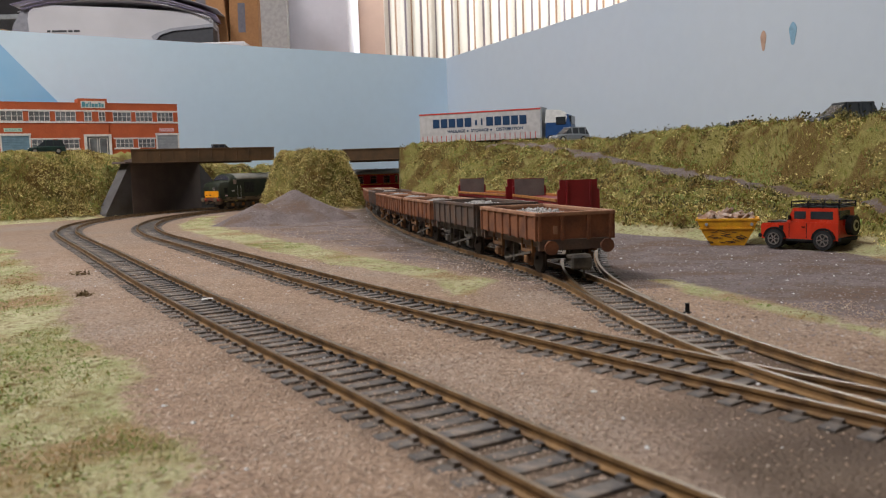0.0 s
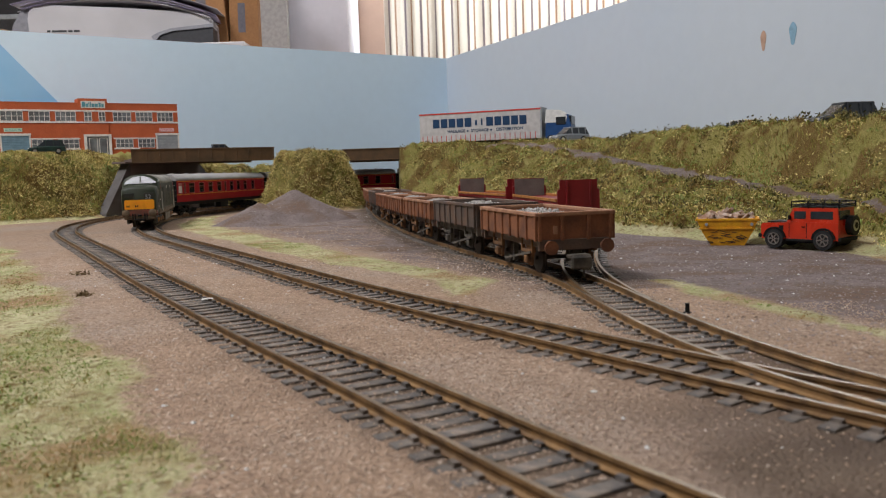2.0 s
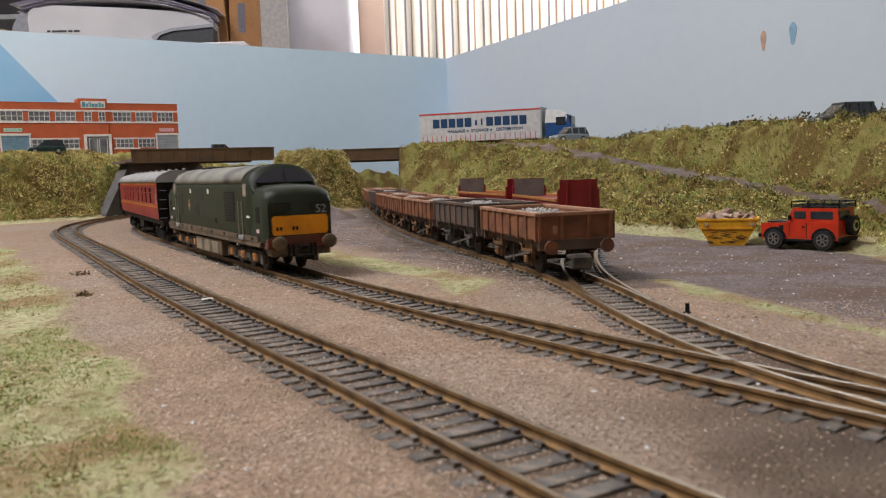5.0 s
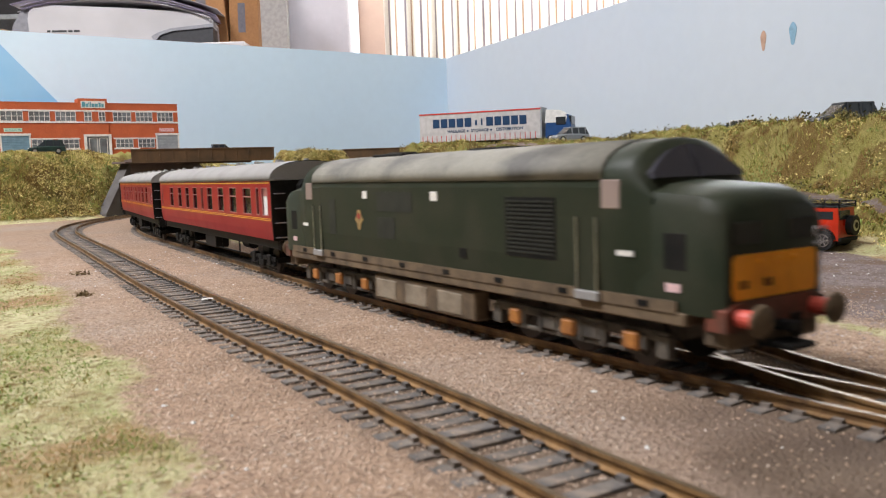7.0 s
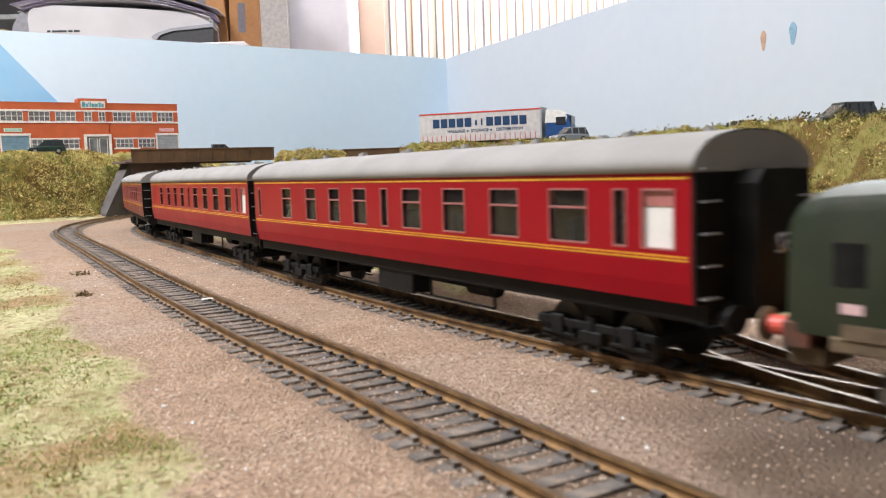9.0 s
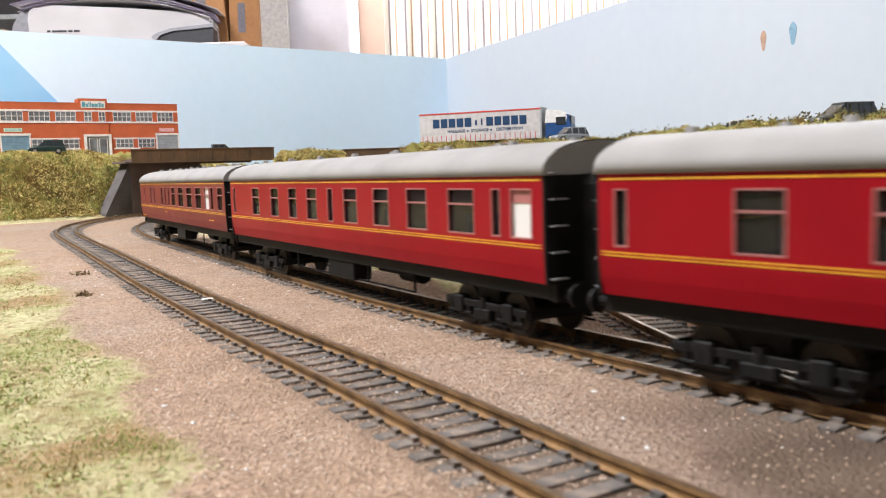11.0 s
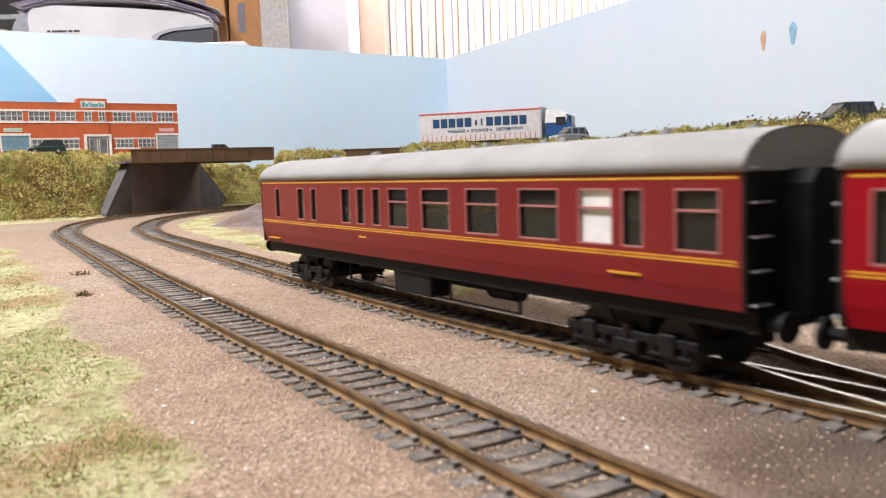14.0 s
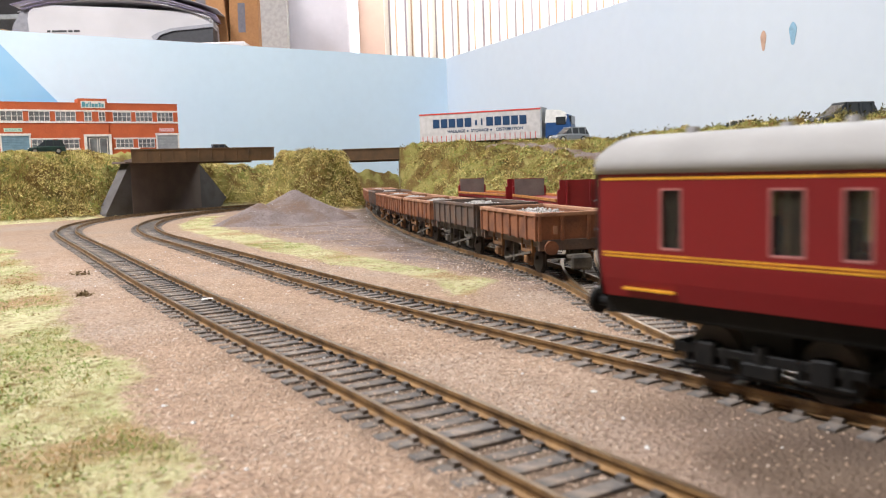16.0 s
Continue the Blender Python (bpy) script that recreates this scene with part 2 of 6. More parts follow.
WOOD = mat("plain_softwood", (0.42, 0.29, 0.17), 0.65, col2=(0.34, 0.22, 0.12), scale=25, fine=200)
CARPET = mat("brown_carpet", (0.16, 0.13, 0.11), 0.95, bump=0.5)
# for the unseen room walls, kept dull to cut bounced light
ROOMDULL = mat("dull_beige_unseen_wall", (0.30, 0.27, 0.235), 0.9, scale=4, fine=60, rnd=0, grain=0.06)
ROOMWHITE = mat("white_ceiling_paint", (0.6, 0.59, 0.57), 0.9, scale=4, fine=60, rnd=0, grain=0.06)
PINK = mat("bare_plaster_patch", (0.52, 0.34, 0.25), 0.9)
TAPE = mat("pale_blue_patch", (0.25, 0.42, 0.55), 0.7)


def curtain_material():
    m = bpy.data.materials.new("striped_curtain_cloth")
    m.use_nodes = True
    n, l = m.node_tree.nodes, m.node_tree.links
    out = n["Material Output"]
    at = n.new("ShaderNodeAttribute")
    at.attribute_name = "run"
    s = n.new("ShaderNodeMath")
    s.operation = "FRACT"
    l.new(at.outputs["Fac"], s.inputs[0])
    c = n.new("ShaderNodeValToRGB")
    c.color_ramp.interpolation = "CONSTANT"
    e = c.color_ramp.elements
    e[0].position, e[0].color = 0, (0.82, 0.78, 0.72, 1)
    e[1].position, e[1].color = 0.3, (0.36, 0.31, 0.33, 1)
    for p, col in ((0.42, (0.82, 0.78, 0.72, 1)), (0.72, (0.50, 0.36, 0.27, 1)), (0.84, (0.82, 0.78, 0.72, 1))):
        x = e.new(p)
        x.color = col
    l.new(s.outputs[0], c.inputs[0])
    d, t, ms = n.new("ShaderNodeBsdfDiffuse"), n.new("ShaderNodeBsdfTranslucent"), n.new("ShaderNodeMixShader")
    ms.inputs[0].default_value = 0.5
    l.new(c.outputs[0], d.inputs[0])
    l.new(c.outputs[0], t.inputs[0])
    l.new(d.outputs[0], ms.inputs[1])
    l.new(t.outputs[0], ms.inputs[2])
    l.new(ms.outputs[0], out.inputs[0])
    return m


CURTAIN = curtain_material()

# ------------------------------------------------------------------ mesh helpers (plan units)


def mesh_ob(name, bm, material, parent=None, label="", smooth=False):
    me = bpy.data.meshes.new(name)
    bmesh.ops.scale(bm, vec=(U, U, U), verts=bm.verts)
    bm.to_mesh(me)
    bm.free()
    if material:
        me.materials.append(material)
    if smooth:
        for p in me.polygons:
            p.use_smooth = True
    ob = new(name, me)
    if parent:
        ob.parent = parent
    if label:
        tagged(ob, label)
    return ob


part = mesh_ob


def pydata_ob(name, verts, faces, material, parent=None, label=""):
    me = bpy.data.meshes.new(name)
    me.from_pydata((np.asarray(verts) * U).tolist(), [], faces)
    me.materials.append(material)
    ob = new(name, me)
    if parent:
        ob.parent = parent
    if label:
        tagged(ob, label)
    return ob


def thing(name, m, label, category, group="", kind=""):
    ob = new(name)
    ob.empty_display_size = 0.01
    ob.matrix_world = m
    return tagged(ob, label, category, group, kind)


def box(bm, x0, x1, y0, y1, z0, z1, bev=0.0, m=None):
    vs = [bm.verts.new((x, y, z)) for x in (x0, x1) for y in (y0, y1) for z in (z0, z1)]
    fs = [bm.faces.new([vs[i] for i in f]) for f in ((0, 1, 3, 2), (4, 6, 7, 5), (0, 4, 5, 1), (2, 3, 7, 6), (0, 2, 6, 4), (1, 5, 7, 3))]
    if m is not None:
        bmesh.ops.transform(bm, matrix=m, verts=vs)
    if bev:
        es = list({e for f in fs for e in f.edges})
        bmesh.ops.bevel(bm, geom=es, offset=bev, segments=1, affect="EDGES")
    return vs


def boxm(x0, x1, y0, y1, z0, z1, bev=0.0):
    bm = bmesh.new()
    box(bm, x0, x1, y0, y1, z0, z1, bev)
    return bm


def cyl(bm, c, axis, r, length, seg=16, r2=None):
    rot = {"x": Euler((0, radians(90), 0)), "y": Euler((radians(90), 0, 0)), "z": Euler((0, 0, 0))}[axis].to_matrix().to_4x4()
    bmesh.ops.create_cone(bm, cap_ends=True, segments=seg, radius1=r, radius2=r if r2 is None else r2, depth=length,
                          matrix=Matrix.Translation(c) @ rot)


def prism(bm, profile, axis, a, b):
    """Extrude a closed 2D profile along an axis from a to b."""
    def put(p, t):
        return {"x": (t, p[0], p[1]), "y": (p[0], t, p[1]), "z": (p[0], p[1], t)}[axis]
    va = [bm.verts.new(put(p, a)) for p in profile]
    vb = [bm.verts.new(put(p, b)) for p in profile]
    k = len(profile)
    for i in range(k):
        bm.faces.new((va[i], va[(i + 1) % k], vb[(i + 1) % k], vb[i]))
    bm.faces.new(va[::-1])
    bm.faces.new(vb)
    bmesh.ops.recalc_face_normals(bm, faces=bm.faces)
    return va, vb


def loft(bm, rings, caps=True):
    """Skin a list of equal closed rings of points."""
    vs = [[bm.verts.new(p) for p in r] for r in rings]
    for a, b in zip(vs[:-1], vs[1:]):
        k = len(a)
        for i in range(k):
            bm.faces.new((a[i], a[(i + 1) % k], b[(i + 1) % k], b[i]))
    if caps:
        bm.faces.new(vs[0][::-1])
        bm.faces.new(vs[-1])
    bmesh.ops.recalc_face_normals(bm, faces=bm.faces)
    return vs


def lettering(name, text, size, material, parent, m, spacing=1.0, bold=0.0):
    cu = bpy.data.curves.new(name, "FONT")
    cu.body, cu.size, cu.align_x, cu.align_y, cu.extrude, cu.offset = text, size * U, "CENTER", "CENTER", 0.06 * U, bold * U
    cu.space_character = spacing
    cu.materials.append(material)
    tmp = bpy.data.objects.new(name, cu)
    me = bpy.data.meshes.new_from_object(tmp)
    bpy.data.objects.remove(tmp)
    ob = new(name, me)
    ob.parent = parent
    ob.matrix_local = m
    return ob


# ------------------------------------------------------------------ track lines


def spline(pts, step=2.0, smooth=3):
    p = np.array(pts, float)
    q = np.vstack([2 * p[0] - p[1], p, 2 * p[-1] - p[-2]])
    out = []
    for i in range(1, len(q) - 2):
        a, b, c, d = q[i - 1], q[i], q[i + 1], q[i + 2]
        t = np.linspace(0, 1, 20, endpoint=False)[:, None]
        out.append(.5 * (2 * b + (c - a) * t + (2 * a - 5 * b + 4 * c - d) * t ** 2 + (3 * b - a - 3 * c + d) * t ** 3))
    o = np.vstack(out + [p[-1:]])

    def even(o):
        s = np.r_[0, np.cumsum(np.hypot(*np.diff(o, axis=0).T))]
        u = np.linspace(0, s[-1], int(s[-1] / step) + 1)
        return np.c_[np.interp(u, s, o[:, 0]), np.interp(u, s, o[:, 1])]
    o = even(o)
    k = 31
    for _ in range(smooth):
        pad = np.vstack([2 * o[0] - o[k // 2:0:-1], o, 2 * o[-1] - o[-2:-k // 2 - 1:-1]])
        o = np.c_[np.convolve(pad[:, 0], np.ones(k) / k, "valid"), np.convolve(pad[:, 1], np.ones(k) / k, "valid")]
    o = even(o)
    return o, np.r_[0, np.cumsum(np.hypot(*np.diff(o, axis=0).T))]


T2 = spline([(560, -430), (400, -240), (230, -50), (170, 20), (125, 75), (84, 128), (66, 153), (50, 177), (30, 206), (11, 237), (-7, 264),
             (-28, 298), (-56, 348), (-86, 403), (-110, 446), (-140, 500), (-179, 570), (-225, 652), (-271, 755), (-296, 835),
             (-311, 915), (-313, 989), (-299, 1091), (-258, 1190), (-193, 1275), (-144, 1317), (-43, 1370), (61, 1393), (200, 1405),
             (500, 1410), (900, 1410), (1300, 1410)])
T1 = spline([(480, -440), (300, -230), (150, -60), (80, 25), (45, 70), (26, 98), (11, 123), (3, 137), (-13, 167), (-36, 203), (-54, 232),
             (-88, 291), (-124, 353), (-160, 418), (-215, 517), (-293, 655), (-330, 724), (-361, 797), (-382, 870), (-393, 950),
             (-393, 1010), (-376, 1112), (-327, 1230), (-249, 1331), (-148, 1409), (-30, 1458), (90, 1480), (400, 1490)])
TS = spline([(150, 44), (126, 76), (103, 107), (86, 134), (75, 157), (68, 178), (63, 203), (60, 224), (57, 250), (54, 290), (46, 345), (30, 405), (10, 480), (-11, 565), (-33, 680), (-53, 800),
             (-70, 930), (-84, 1060), (-95, 1180), (-104, 1260)], smooth=1)
TB = spline([(60, 228), (57, 262), (56, 300), (58, 345), (66, 400), (79, 465), (90, 530), (96, 600), (95, 650), (88, 705), (74, 768), (46, 875), (30, 930)], smooth=1)


def on_line(line, s):
    c, d = line
    if s < 0:
        return c[0] + (c[0] - c[5]) / np.linalg.norm(c[0] - c[5]) * -s
    return np.array([np.interp(s, d, c[:, 0]), np.interp(s, d, c[:, 1])])


def ride(line, s, half):
    """Pose of a vehicle whose bogies stand half apart from s; its front (+x) looks towards the start of the line."""
    f, r = on_line(line, s - half), on_line(line, s + half)
    m = (f + r) / 2
    return Matrix.Translation((m[0] * U, m[1] * U, 0)) @ Matrix.Rotation(math.atan2(f[1] - r[1], f[0] - r[0]), 4, "Z")


# ------------------------------------------------------------------ ground of the layout
NORTH_A, CORNER, EAST_B = (-900, 993), (18, 1640), (600, 379)      # backscene boards: end, corner, end
LEFT_BANK = [(-419, 1078), (-434, 1035), (-452, 1000), (-500, 950), (-580, 915), (-1000, 850), (-1000, 1700), (30, 1700), (-60, 1540), (-150, 1462),
             (-235, 1395), (-300, 1330), (-352, 1292)]
MOUND = [(-246, 1124), (-226, 1050), (-172, 1022), (-112, 1036), (-104, 1140), (-150, 1195), (-212, 1160)]
EAST_BANK = [(-56, 1110), (-40, 1062), (6, 1000), (62, 905), (98, 775), (113, 695), (120, 620), (113, 560), (146, 508), (176, 440), (193, 389),
             (206, 330), (222, 230), (700, 230), (700, 1340), (120, 1340), (40, 1290), (-30, 1190)]
UPPER_BANK = [(112, 1092), (160, 962), (222, 742), (262, 600), (285, 505), (300, 420), (318, 300), (700, 300), (700, 1345), (120, 1345), (118, 1200)]


def poly_depth(poly, x, y):
    """Distance to the outline, positive inside."""
    p = np.array(poly, float)
    d = np.full(x.shape, 1e9)
    inside = np.zeros(x.shape, bool)
    for a, b in zip(p, np.roll(p, -1, axis=0)):
        e = b - a
        t = np.clip(((x - a[0]) * e[0] + (y - a[1]) * e[1]) / (e @ e), 0, 1)
        d = np.minimum(d, np.hypot(x - a[0] - t * e[0], y - a[1] - t * e[1]))
        cross = (a[1] > y) != (b[1] > y)
        with np.errstate(divide="ignore", invalid="ignore"):
            xi = a[0] + (y - a[1]) * e[0] / (e[1] if e[1] else 1e-9)
        inside ^= cross & (x < xi)
    return np.where(inside, d, -d)


def line_dist(line, x, y, every=6):
    c = line[0][::every]
    c = c[(c[:, 1] > -150)]
    d = np.full(x.shape, 1e9)
    for a in c:
        d = np.minimum(d, np.hypot(x - a[0], y - a[1]))
    return d


def lump(x, y, size, seed):
    """Smooth value noise on the plan, about -1 to 1."""
    r = np.random.RandomState(seed)
    g = r.rand(256, 256) * 2 - 1
    u, v = x / size + 1000, y / size + 1000
    i, j = np.floor(u).astype(int), np.floor(v).astype(int)
    f, h = u - i, v - j
    f, h = f * f * (3 - 2 * f), h * h * (3 - 2 * h)
    a, b, c, d = g[i % 256, j % 256], g[(i + 1) % 256, j % 256], g[i % 256, (j + 1) % 256], g[(i + 1) % 256, (j + 1) % 256]
    return (a * (1 - f) + b * f) * (1 - h) + (c * (1 - f) + d * f) * h


def step(lo, hi, v):
    t = np.clip((v - lo) / (hi - lo), 0, 1)
    return t * t * (3 - 2 * t)


RAMP = [(300, 330, 3), (285, 420, 5), (268, 500, 11), (248, 590, 19.5), (208, 730, 35), (147, 950, 61), (108, 1075, 74), (40, 1098, 75), (-24, 1110, 75)]


def ramp_near(x, y):
    """Road height at the nearest place of the sloping track, the distance to it, and whether the point lies before it."""
    best, hz, fr = np.full(x.shape, 1e9), np.zeros(x.shape), np.zeros(x.shape, bool)
    for a, b in zip(RAMP[:-1], RAMP[1:]):
        ex, ey = b[0] - a[0], b[1] - a[1]
        t = np.clip(((x - a[0]) * ex + (y - a[1]) * ey) / (ex * ex + ey * ey), 0, 1)
        d = np.hypot(x - a[0] - t * ex, y - a[1] - t * ey)
        new_best = d < best
        best = np.where(new_best, d, best)
        hz = np.where(new_best, a[2] + t * (b[2] - a[2]), hz)
        fr = np.where(new_best, ex * (y - a[1]) - ey * (x - a[0]) > 0, fr)
    return hz, best, fr


def ground_at(x, y):
    """Height, grass share and yard share of the scenic ground."""
    x, y = np.asarray(x, float), np.asarray(y, float)
    jig = lump(x, y, 22, 1) * 7 + lump(x, y, 9, 2) * 3
    rough = lump(x, y, 17, 3) * 5.2 + lump(x, y, 7.5, 4) * 3.2
    z = -3.0 + lump(x, y, 40, 5) * 0.35 + lump(x, y, 4, 6) * 0.22
    for t in (T1, T2, TS):
        dt = line_dist(t, x, y, 3)
        z = z - 1.1 * step(9, 6, dt) + 0.5 * step(8, 11, dt) * step(20, 13, dt) * (0.1 + lump(x, y, 4, 41))
    left = poly_depth(LEFT_BANK, x, y) + jig * 0.7
    hl = np.interp(y, [1000, 1250, 1330, 1420], [78, 79, 66, 56])
    z = np.maximum(z, -3 + (hl + 3) * step(0, 58, left) + rough * step(0, 20, left))
    mound = poly_depth(MOUND, x, y) + jig * 0.9 + lump(x, y, 5, 12) * 1.5
    z = np.maximum(z, -3 + 71 * step(-2, 31, mound) ** 0.8 + rough * step(0, 10, mound))
    east = poly_depth(EAST_BANK, x, y) + jig * 0.6
    road, dpath, front = ramp_near(x, y)
    frac = np.clip(east, 0, 1e9) / (np.clip(east, 0, 1e9) + np.maximum(dpath - 9, 0) + 1e-6)
    ez = np.where(front & (dpath > 9), -3 + (road + 3) * frac ** 0.72, road)
    path = step(15, 11, dpath + 0.2 * jig) * (y < 1080) * (east > 0)
    z = np.maximum(z, np.where(east > 0, ez + rough * step(0, 20, east) * (1 - 0.85 * path), -9))
    ramp = road
    upper = poly_depth(UPPER_BANK, x, y) + jig * 0.35
    z = np.maximum(z, np.where(upper > -3, np.minimum(ramp + 80 * step(0, 52, upper), 70.5 + 2 * lump(x, y, 60, 8) - 7 * step(52, 75, upper)) + rough * step(0, 10, upper), -9))
    # two stone heaps
    for cx, cy, hgt, rad in ((-150, 845, 31, 62), (-176, 800, 20, 44)):
        r = np.hypot(x - cx, y - cy) * (1 + 0.06 * lump(x, y, 25, 9))
        z = np.maximum(z, -3 + hgt * np.clip(1.04 - r / rad, 0, 1) ** 1.05 + 0.0 * x)
    heap = np.maximum(1 - np.hypot(x + 150, y - 845) / 64, 1 - np.hypot(x + 176, y - 800) / 46) > 0
    # grass share
    d1, d2, ds = line_dist(T1, x, y), line_dist(T2, x, y), np.minimum(line_dist(TS, x, y), line_dist(TB, x, y))
    g = np.maximum.reduce([step(-14, 4, left), step(-8, 4, mound), step(-10, 4, east) * (1 - 0.72 * path), step(-4, 8, upper)])
    edge = np.interp(y, [60, 114, 135, 205, 279, 461, 700, 923], [-18, -34, -44, -80, -127, -229, -385, -494])
    g = np.maximum(g, step(-14, 16, edge - x + jig))
    mid = np.interp(y, [300, 336, 411, 538, 718, 830, 960], [6, 0, -54, -124, -222, -265, -283])
    wide = np.interp(y, [290, 336, 400, 560, 780, 960], [2, 22, 30, 40, 42, 24])
    g = np.maximum(g, 0.92 * step(-10, 8, x - mid + jig * 0.6) * step(-8, 10, mid + wide - x + jig * 0.6) * (y > 290) * (y < 1000))
    em = np.interp(y, [190, 200, 260, 300, 320], [112, 108, 92, 82, 78])
    g = np.maximum(g, 0.75 * step(-3, 6, x - em + jig * 0.5) * step(-4, 8, em + 15 - x + jig * 0.5) * (y > 175) * (y < 325))
    g = g * step(13, 19, np.minimum(np.minimum(d1, d2), ds) + 0.3 * jig) * ~heap
    # trodden yard
    yd = step(0, 25, x - mid - wide + jig) * (y > 300) * (y < 1020)
    yd = np.maximum(yd, step(0, 14, x - em - 8 + jig) * (y <= 420))
    yd = np.maximum(yd * (np.minimum(d2, d1) > 25), heap)
    yd = np.maximum(yd, 0.8 * path)
    # ground at the near right is greyer
    yd = np.maximum(yd, 0.75 * step(20, 60, x + 0.5 * jig) * step(190, 120, y))
    return z, g, yd


GROUND_GRID = {}


def ground_near(x, y):
    """Height, grass and yard share read from the built sheet."""
    xs, ys = GROUND_GRID["xs"], GROUND_GRID["ys"]
    i, j = np.clip(np.searchsorted(xs, x) - 1, 0, len(xs) - 2), np.clip(np.searchsorted(ys, y) - 1, 0, len(ys) - 2)
    u, v = (x - xs[i]) / (xs[i + 1] - xs[i]), (y - ys[j]) / (ys[j + 1] - ys[j])
    return [(a[j, i] * (1 - u) + a[j, i + 1] * u) * (1 - v) + (a[j + 1, i] * (1 - u) + a[j + 1, i + 1] * u) * v
            for a in (GROUND_GRID["z"], GROUND_GRID["g"], GROUND_GRID["yd"])]


def build_ground():
    xs = np.concatenate([np.arange(-900, -420, 6.0), np.arange(-420, 420, 3.0), np.arange(420, 640, 6.0)])
    ys = np.concatenate([np.arange(-420, 60, 8.0), np.arange(60, 420, 2.5), np.arange(420, 1240, 3.2), np.arange(1240, 1660, 6.0)])
    gx, gy = np.meshgrid(xs, ys)
    z, g, yd = ground_at(gx, gy)
    # keep the sheet inside the two backscene boards
    n = np.array([-(CORNER[1] - NORTH_A[1]), CORNER[0] - NORTH_A[0]], float)
    e = np.array([EAST_B[1] - CORNER[1], -(EAST_B[0] - CORNER[0])], float)
    outside = ((gx - CORNER[0]) * n[0] + (gy - CORNER[1]) * n[1] > 0) | ((gx - CORNER[0]) * -e[0] + (gy - CORNER[1]) * -e[1] > 0)
    w = len(xs)
    idx = np.arange(gx.size).reshape(gx.shape)
    quads = np.stack([idx[:-1, :-1], idx[:-1, 1:], idx[1:, 1:], idx[1:, :-1]], -1)
    keep = ~(outside[:-1, :-1] & outside[:-1, 1:] & outside[1:, 1:] & outside[1:, :-1])
    ob = pydata_ob("ground", np.stack([gx, gy, z], -1).reshape(-1, 3), quads[keep].tolist(), GROUND)
    # darkening mask: track beds, siding soil and painted shade
    stain_shade = np.maximum.reduce([step(17, 9, line_dist(t, gx, gy, 2) + 1.5 * lump(gx, gy, 5, 40)) for t in (T1, T2, TS, TB)]) * 0.8
    # ground at the near right is darker
    stain_shade = np.maximum(stain_shade, 0.9 * step(15, 60, gx + 10 * lump(gx, gy, 15, 42)) * step(200, 120, gy))
    stain_shade = np.maximum(stain_shade, 1.0 * step(34, 14, line_dist(TS, gx, gy, 3) + 6 * lump(gx, gy, 12, 43)) * (gy > 330))
    # shade painted in: ballast darkens with distance
    stain_shade = np.maximum(stain_shade, 0.3 * step(380, 700, gy + 40 * lump(gx, gy, 30, 44)) * (yd < 0.3))
    # shade painted over the low ground behind the bridges
    stain_shade = np.maximum(stain_shade, 1.0 * (gy > 1215) * (z < 6))
    for name, v in (("grass", g), ("yard", yd), ("stain_shade", stain_shade), ("turf", (z < 1.5) * 1.0)):
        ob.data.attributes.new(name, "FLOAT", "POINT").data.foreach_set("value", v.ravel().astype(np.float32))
    GROUND_GRID.update(xs=xs, ys=ys, z=z, g=g, yd=yd * 1.0)
    for p in ob.data.polygons:
        p.use_smooth = True
    tagged(ob, "model railway scenery of brown ballast, grassy banks and stone yard", "ground", kind="structure")
    return ob


ground = build_ground()


def wall_board(name, a, b, z0, z1, thick, material, label, hole=None):
    """Upright board from a to b; hole is (from, to, top) along it."""
    a, b = Vector((*a, 0)), Vector((*b, 0))
    d = (b - a)
    length = d.length
    m = Matrix.Translation((a.x, a.y, 0)) @ Matrix.Rotation(math.atan2(d.y, d.x), 4, "Z")
    bm = bmesh.new()
    if hole:
        box(bm, 0, hole[0], 0, thick, z0, z1, m=m)
        box(bm, hole[1], length, 0, thick, z0, z1, m=m)
        box(bm, hole[0], hole[1], 0, thick, hole[2], z1, m=m)
    else:
        box(bm, 0, length, 0, thick, z0, z1, m=m)
    bmesh.ops.remove_doubles(bm, verts=bm.verts, dist=0.01)
    ob = mesh_ob(name, bm, material)
    return tagged(ob, label, "backscene board", kind="structure"), m


north, MN = wall_board("wall_north", NORTH_A, CORNER, -20, 260, 12, SKYBOARD, "pale blue painted sky backscene board", hole=(1040, 1120, 58))
east, ME = wall_board("wall_east", CORNER, EAST_B, -20, 260, 12, SKYBOARD_GREY, "pale grey-blue painted backscene board with scuffs", hole=(180, 370, 62))

# baseboard under the scenery
bm = boxm(-905, 1400, -430, 1700, -32, -22)
tagged(mesh_ob("baseboard", bm, WOOD), "plain plywood baseboard on legs under the layout", "baseboard", kind="structure")
bm = bmesh.new()
for x in (-850, 600):
    for y in (-380, 1000):
        box(bm, x, x + 45, y, y + 45, -840, -32)
tagged(mesh_ob("baseboard_trim", bm, WOOD), "softwood legs below the baseboard", "legs", kind="structure")

# ------------------------------------------------------------------ tracks
RAIL_PROFILE = [(-0.55, 0), (0.55, 0), (0.55, -0.7), (0.22, -0.9), (0.22, -1.9), (0.95, -2.2), (0.95, -2.4), (-0.95, -2.4), (-0.95, -2.2), (-0.22, -1.9),
                (-0.22, -0.9), (-0.55, -0.7)]


